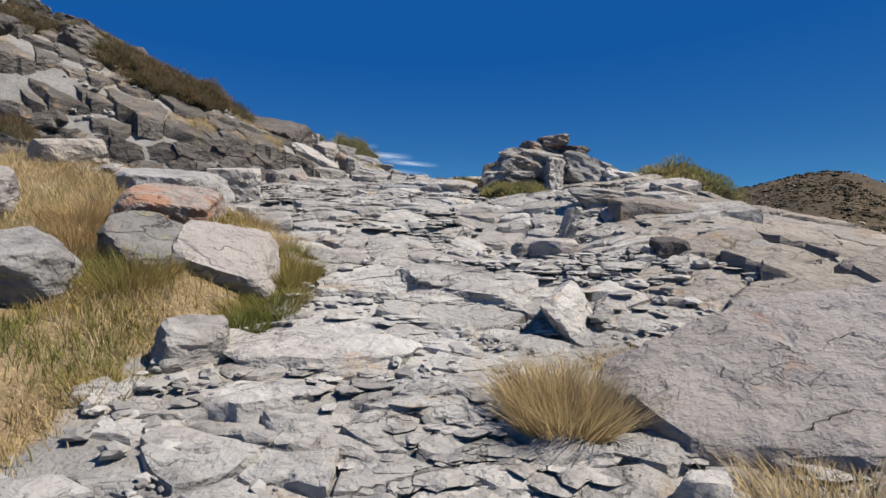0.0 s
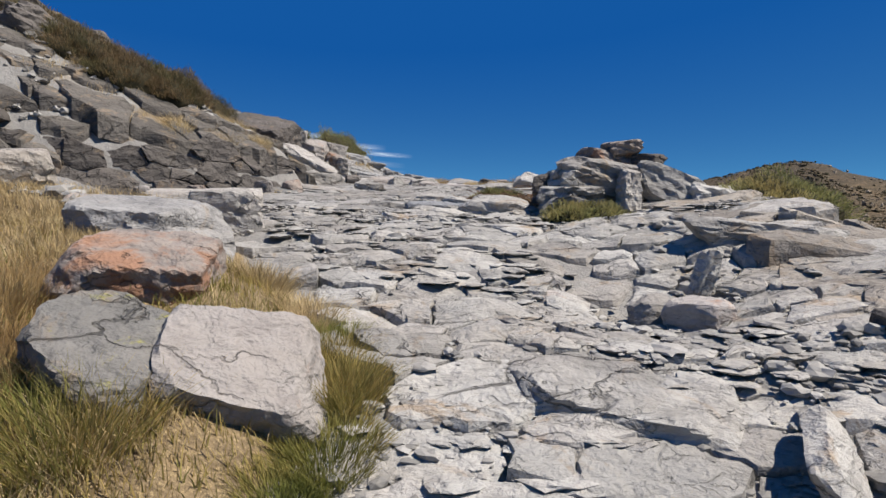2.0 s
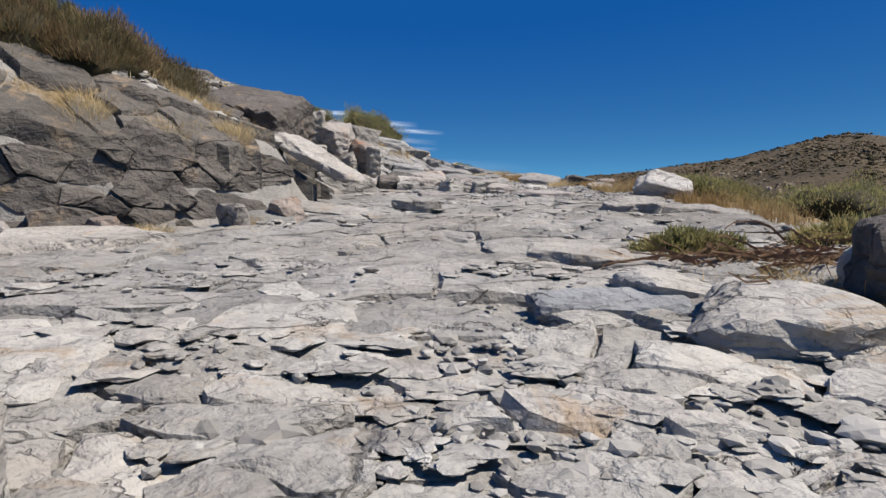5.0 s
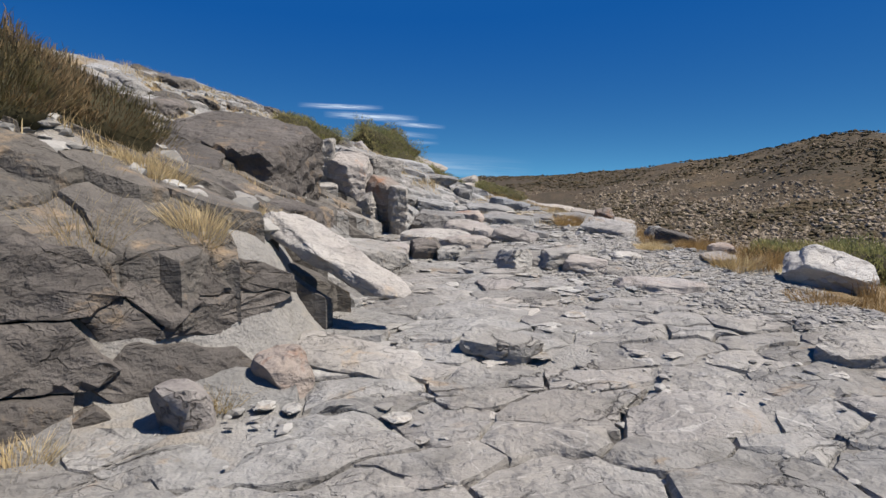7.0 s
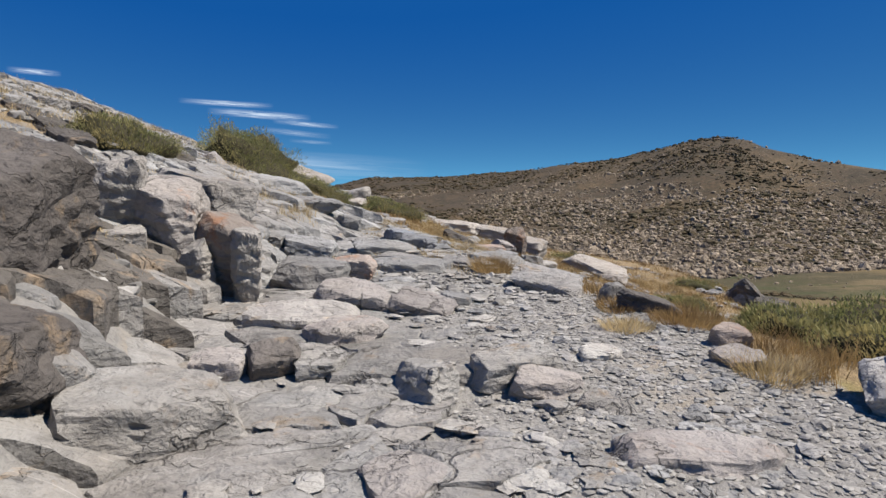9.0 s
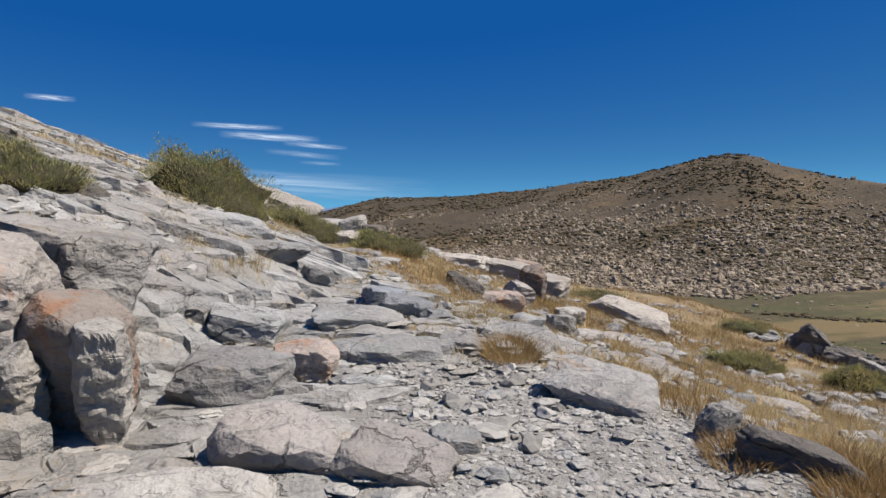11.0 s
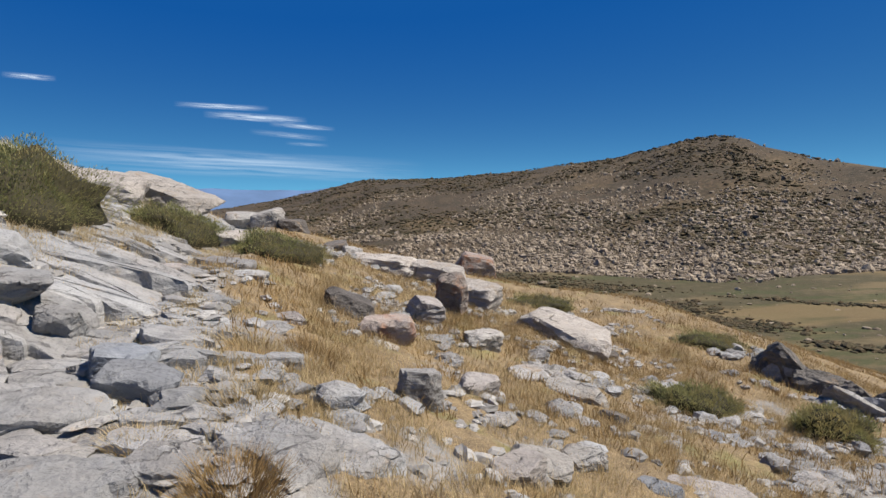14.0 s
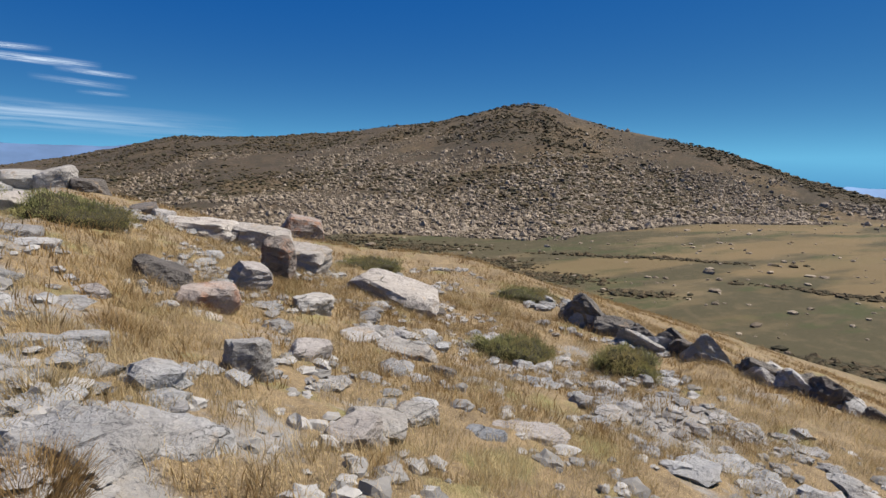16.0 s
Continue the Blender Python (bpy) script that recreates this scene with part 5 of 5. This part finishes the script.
# slabs of the trail and of the bare shelves: the cells of a random net, each a tilted broken plate
def clip(poly, nx, ny, d):
    out = []
    for k in range(len(poly)):
        (ax, ay), (bx, by) = poly[k - 1], poly[k]
        fa, fb = nx * ax + ny * ay - d, nx * bx + ny * by - d
        if (fa <= 0) != (fb <= 0):
            t = fa / (fa - fb)
            out.append((ax + t * (bx - ax), ay + t * (by - ay)))
        if fb <= 0:
            out.append((bx, by))
    return out


def net(seed, box, spacing, keep, stretch=1.6, slant=0.0):
    """Cells of a net of unequal size, longer across the trail than along it: a list of (x, y, outline round the centre)."""
    rng = np.random.default_rng(seed)
    x0, x1, y0, y1 = box
    pts = []
    tries = int((x1 - x0) * (y1 - y0) / spacing**2 * 6)
    grid = {}
    for x, y in zip(rng.uniform(x0, x1, tries), rng.uniform(y0, y1, tries)):
        s = spacing * rng.choice((0.5, 0.75, 1.0, 1.45))
        u, v = (x + slant * y) / stretch, y
        if all((u - p[0]) ** 2 + (v - p[1]) ** 2 > (0.5 * (s + p[2])) ** 2 for i in (-2, -1, 0, 1, 2) for j in (-2, -1, 0, 1, 2) for p in grid.get((int(u / spacing) + i, int(v / spacing) + j), ())):
            grid.setdefault((int(u / spacing), int(v / spacing)), []).append((u, v, s))
            pts.append((u, v, s))
    p = np.array(pts)
    cells = []
    for k, (u, v, s) in enumerate(p):
        x, y = u * stretch - slant * v, v
        if keep(np.array([x]), np.array([y]))[0] < rng.uniform():
            continue
        d2 = (p[:, 0] - u) ** 2 + (p[:, 1] - v) ** 2
        poly = [(-1.6 * s, -1.6 * s), (1.6 * s, -1.6 * s), (1.6 * s, 1.6 * s), (-1.6 * s, 1.6 * s)]
        for j in np.argsort(d2)[1:21]:
            nx, ny = p[j, 0] - u, p[j, 1] - v
            share = s / (s + p[j, 2])
            poly = clip(poly, nx, ny, share * d2[j])
        if len(poly) >= 3 and max(a * a + b * b for a, b in poly) < (2.2 * s) ** 2:
            cells.append((x, y, [(a * stretch - slant * b, b) for a, b in poly]))
    return cells


def warped(x, y):
    """The shared crookedness of cracks, so that neighbours still fit one another."""
    p = Vector((x * 2.6, y * 2.6, 4.0))
    d = 0.10 * noise.noise_vector(p) + 0.045 * noise.noise_vector(3.1 * p) + 0.022 * noise.noise_vector(8.0 * p)
    return x + d.x, y + d.y


def plate(cell, rng, lift, thick, follow, gap, step, wobble):
    """A broken plate over a cell: corners round its centre, triangles, and the height of the centre."""
    x, y, poly = cell
    size = math.sqrt(sum(a * a + b * b for a, b in poly) / len(poly))
    shrink = 1 - gap * rng.uniform(0.4, 2.2) / max(size, 0.1)
    ring = []
    for k in range(len(poly)):
        (ax, ay), (bx, by) = poly[k - 1], poly[k]
        m = int(math.hypot(bx - ax, by - ay) / step) + 1
        for i in range(m):
            t = (i + 1) / m
            wx, wy = warped(x + shrink * (ax + t * (bx - ax)), y + shrink * (ay + t * (by - ay)))
            ring.append((wx - x, wy - y))
    n = len(ring)
    if n < 4 or size < 0.04:
        return None
    e = 0.3
    z0 = float(height(x, y))
    gx, gy = (float(height(x + e, y)) - z0) / e, (float(height(x, y + e)) - z0) / e
    loose = wobble * (1.0 if size < 0.4 else 0.5)
    tx, ty = follow * gx + rng.gauss(0, loose), follow * gy + rng.gauss(0, loose)
    tx, ty = max(-0.45, min(0.45, tx)), max(-0.45, min(0.45, ty))
    up = rng.uniform(*lift)
    verts = []
    bump = lambda a, b, s: s * (noise.noise(Vector(((x + a) * 2.3, (y + b) * 2.3, 0.7))) + 0.5 * noise.noise(Vector(((x + a) * 7, (y + b) * 7, 2.7))))
    chips = [rng.random() for _ in range(n)]
    for share, drop, s in ((1.0, thick, 0.0), (1.0, 0.055, 0.01), (0.97, 0.008, 0.03), (0.62, 0.0, 0.045)):
        for k, (a, b) in enumerate(ring):
            chip = 1 - (0.07 * chips[k] ** 3 if share == 0.97 else 0)
            a2, b2 = a * share * chip, b * share * chip
            d = drop + (0.03 * chips[k] ** 4 if share == 0.97 else 0)
            verts.append((a2, b2, up + tx * a2 + ty * b2 - d + bump(a2, b2, s)))
    verts.append((0, 0, up + bump(0, 0, 0.045)))
    tris = []
    for r in range(3):
        for k in range(n):
            a, b = r * n + k, r * n + (k + 1) % n
            tris += [(a, b, b + n), (a, b + n, a + n)]
    tris += [(3 * n + k, 3 * n + (k + 1) % n, 4 * n) for k in range(n)]
    return verts, tris, z0


def pave(cells, seed, lift, thick, follow, gap, material, joined, name, label, owner, singles, stretch_of, step=0.11, wobble=0.06):
    """Plates as objects of their own within a stretch of the trail, up to a number; the others joined into one."""
    rng = random.Random(seed)
    cells = sorted(cells, key=lambda c: abs(c[0] - stretch_of(c[1])))
    vs, fs, count, made = [], [], 0, 0
    for cell in cells:
        got = plate(cell, rng, lift, thick, follow, gap, step, wobble)
        if not got:
            continue
        v, f, z0 = got
        if made < singles:
            ob = part(name, mesh_of(name, v, f, material, sharp=32), owner)
            ob.location = (cell[0], cell[1], z0)
            made += 1
        else:
            vs.append(np.array(v) + (cell[0], cell[1], z0))
            fs.append(np.array(f) + count)
            count += len(v)
    if vs:
        ob = part(name + "_bed", mesh_of(name + "_bed", np.concatenate(vs), np.concatenate(fs), joined, sharp=32), owner)
        tagged(ob, label, "", "", "stuff")


trail_mid = lambda y: float(np.interp(y, (0, 4, 9, 14, 18, 22), (-0.2, -0.6, -1.6, -1.6, -1.2, -1.6)))
trail = tagged(new("trail"), "stepped trail of broken grey schist slabs", "trail", kind="structure")
stepped = lambda x, y: on_trail(x, y) * ease(1.8, 1.0, x - 0.15 * y) * ease(9.6, 8.6, y)
pave(net(1, (-3.6, 2.4, 0.2, 9.6), 0.25, stepped, 1.9, 0.12), 1, (-0.02, 0.025), 0.2, 0.94, 0.007, M_SCHIST, M_SCHIST_J, "slab", "layered grey slabs of the stepped trail", trail, 300, trail_mid, 0.11, 0.075)
shelf = tagged(new("rock_shelf"), "bare cracked bedrock shelves beside and across the trail", "bedrock", kind="structure")
wide_trail = lambda x, y: ease(1.3, 0.8, along(LEFT_X, y) - x) * ease(0.4, 0.0, x - along(RIGHT_X, y))
bare = lambda x, y: np.maximum(ease(0.9, 1.3, x - 0.1 * y) * ease(6.5, 5.5, x) * ease(9.4, 8.8, y), ease(0.35, 0.1, along(LEFT_X, y) - x) * ease(0.4, 0.0, x - along(RIGHT_X, y)) * ease(8.8, 9.4, y) * ease(14.4, 13.6, y + 0.5 * x))
flat_bed = lambda x, y: np.maximum(bare(x, y), wide_trail(x, y) * ease(-0.9, -1.5, x) * ease(13.4, 14.0, y) * ease(19.6, 19.0, y))
bed = net(2, (-7.2, 6.6, 1.8, 19.8), 0.4, flat_bed, 1.7, -0.35)
pave([c for c in bed if c[1] < 9.0], 2, (-0.02, 0.025), 0.3, 0.95, 0.005, M_SHELF, M_SHELF, "plate", "cracked brown-grey rock shelf plates", shelf, 200, trail_mid, 0.12, 0.05)
pave([c for c in bed if c[1] >= 9.0], 5, (-0.012, 0.012), 0.3, 1.0, 0.003, M_BEDROCK, M_BEDROCK, "plate", "cracked grey bedrock plates", shelf, 120, trail_mid, 0.12, 0.025)
upper = tagged(new("trail"), "rising trail of thin layered grey slabs", "trail", kind="structure")
rising = lambda x, y: np.maximum(on_trail(x, y) * ease(19.7, 20.3, y) * ease(0.2, -0.4, x), wide_trail(x, y) * ease(-1.0, -1.6, x) * ease(18.8, 19.4, y)) * ease(27, 25, y)
pave(net(3, (-4.6, 1.2, 13.8, 27), 0.245, rising, 2.1, 0.15), 3, (-0.03, 0.05), 0.2, 0.66, 0.009, M_SLATE, M_SLATE_J, "slab", "thin layered slabs of the rising trail", upper, 200, trail_mid)
bank = tagged(new("bank"), "layered rock ledges of the bank above the trail", "bank", kind="structure")
ledges = lambda x, y: ease(0.15, 0.5, along(LEFT_X, y) - x) * ease(8.0, 9.0, y) * ease(34, 26, y) * ease(9, 5, along(LEFT_X, y) - x) * ease(0.75, 0.45, grass_zone(x, y))
shelves = net(4, (-11, -2.0, 8.0, 32), 0.36, ledges, 1.8, 0.2)
pave([c for c in shelves if c[1] < 18.6], 4, (-0.03, 0.08), 0.4, 0.9, 0.006, M_LEDGE, M_LEDGE, "ledge", "layered brown-grey rock ledges", bank, 150, lambda y: -3.5, 0.14, 0.11)
pave([c for c in shelves if c[1] >= 18.6], 6, (-0.03, 0.06), 0.4, 0.8, 0.007, M_SLATE, M_SLATE_J, "ledge", "layered grey rock ledges", bank, 90, lambda y: -2.6, 0.14, 0.11)



def wall_of_blocks():
    """The bank's broken face: a net of cells over the leaning face, each a thick angular block standing more or less proud."""
    line = ((-8.2, 10.75), (-6.3, 11.05), (-4.95, 11.55), (-4.2, 11.93), (-3.55, 12.42), (-3.06, 13.0))
    px, py = np.array([p[0] for p in line]), np.array([p[1] for p in line])
    run = np.concatenate([[0], np.cumsum(np.hypot(np.diff(px), np.diff(py)))])
    wall = tagged(new("rock_wall"), "dark broken rock wall of angular blocks along the bank", "rock wall", kind="structure")
    crown = lambda u: 0.80 + 0.14 * fbm(u / 0.8, u * 0, 2, 95)
    cells = net(7, (0, float(run[-1]), -0.75, 1.25), 0.3, lambda u, h: (h < crown(u)) * 1.0, 1.7, 0.22)
    rng = random.Random(41)
    for u, h, poly in cells:
        x, y = float(np.interp(u, run, px)), float(np.interp(u, run, py))
        dx, dy = float(np.interp(u + 0.2, run, px) - np.interp(u - 0.2, run, px)), float(np.interp(u + 0.2, run, py) - np.interp(u - 0.2, run, py))
        d = math.hypot(dx, dy)
        dx, dy = dx / d, dy / d
        out = Vector((dy, -dx, 0.0))
        side, back = Vector((dx, dy, 0)), -0.30 * max(0, h) + 0.12 * noise.noise(Vector((u * 0.9, h * 1.3, 3)))
        base = float(height(x + 0.5 * dy, y - 0.5 * dx))
        origin = Vector((x, y, base + h)) + out * (back + rng.choice((-0.08, 0.0, 0.02, 0.05, 0.09)) + 0.03)
        size = math.sqrt(sum(a * a + b * b for a, b in poly) / len(poly))
        tilt_u, tilt_h = rng.gauss(0, 0.10), rng.gauss(-0.16, 0.10)
        ring = []
        for k in range(len(poly)):
            (ax, ay), (bx, by) = poly[k - 1], poly[k]
            m = int(math.hypot(bx - ax, by - ay) / 0.07) + 1
            for i in range(m):
                t = (i + 1) / m
                a, b = ax + t * (bx - ax), ay + t * (by - ay)
                q = Vector(((u + a) * 5, (h + b) * 5, 9.0))
                j = 0.035 * noise.noise_vector(q) + 0.012 * noise.noise_vector(3.3 * q)
                ring.append((a * (1 - 0.009 / size) + j.x, b * (1 - 0.009 / size) + j.y))
        n = len(ring)
        if n < 4 or size < 0.05:
            continue
        face = lambda a, b: tilt_u * a + tilt_h * b + 0.05 * noise.noise(Vector(((u + a) * 3, (h + b) * 3, 1.0))) + 0.02 * noise.noise(Vector(((u + a) * 10, (h + b) * 10, 5.0)))
        verts = []
        chips = [rng.random() ** 4 for _ in ring]
        for share, sunk in ((0.9, 0.55), (1.0, 0.03), (0.965, 0.004), (0.7, 0.0), (0.35, 0.0)):
            for k, (a, b) in enumerate(ring):
                s = share - (0.09 * chips[k] if share == 0.965 else 0)
                p = side * (a * s) + Vector((0, 0, b * s)) + out * (face(a * s, b * s) - sunk - (0.03 * chips[k] if share == 0.965 else 0))
                verts.append(tuple(p))
        verts.append(tuple(out * face(0, 0)))
        tris = []
        for r in range(4):
            for k in range(n):
                a, b = r * n + k, r * n + (k + 1) % n
                tris += [(a, b, b + n), (a, b + n, a + n)]
        tris += [(4 * n + k, 4 * n + (k + 1) % n, 5 * n) for k in range(n)]
        ob = part("block", mesh_of("block", verts, tris, rng.choice((M_DARK, M_DARK, M_DARK, M_LEDGE_S)), sharp=30), wall)
        ob.location = origin


wall_of_blocks()
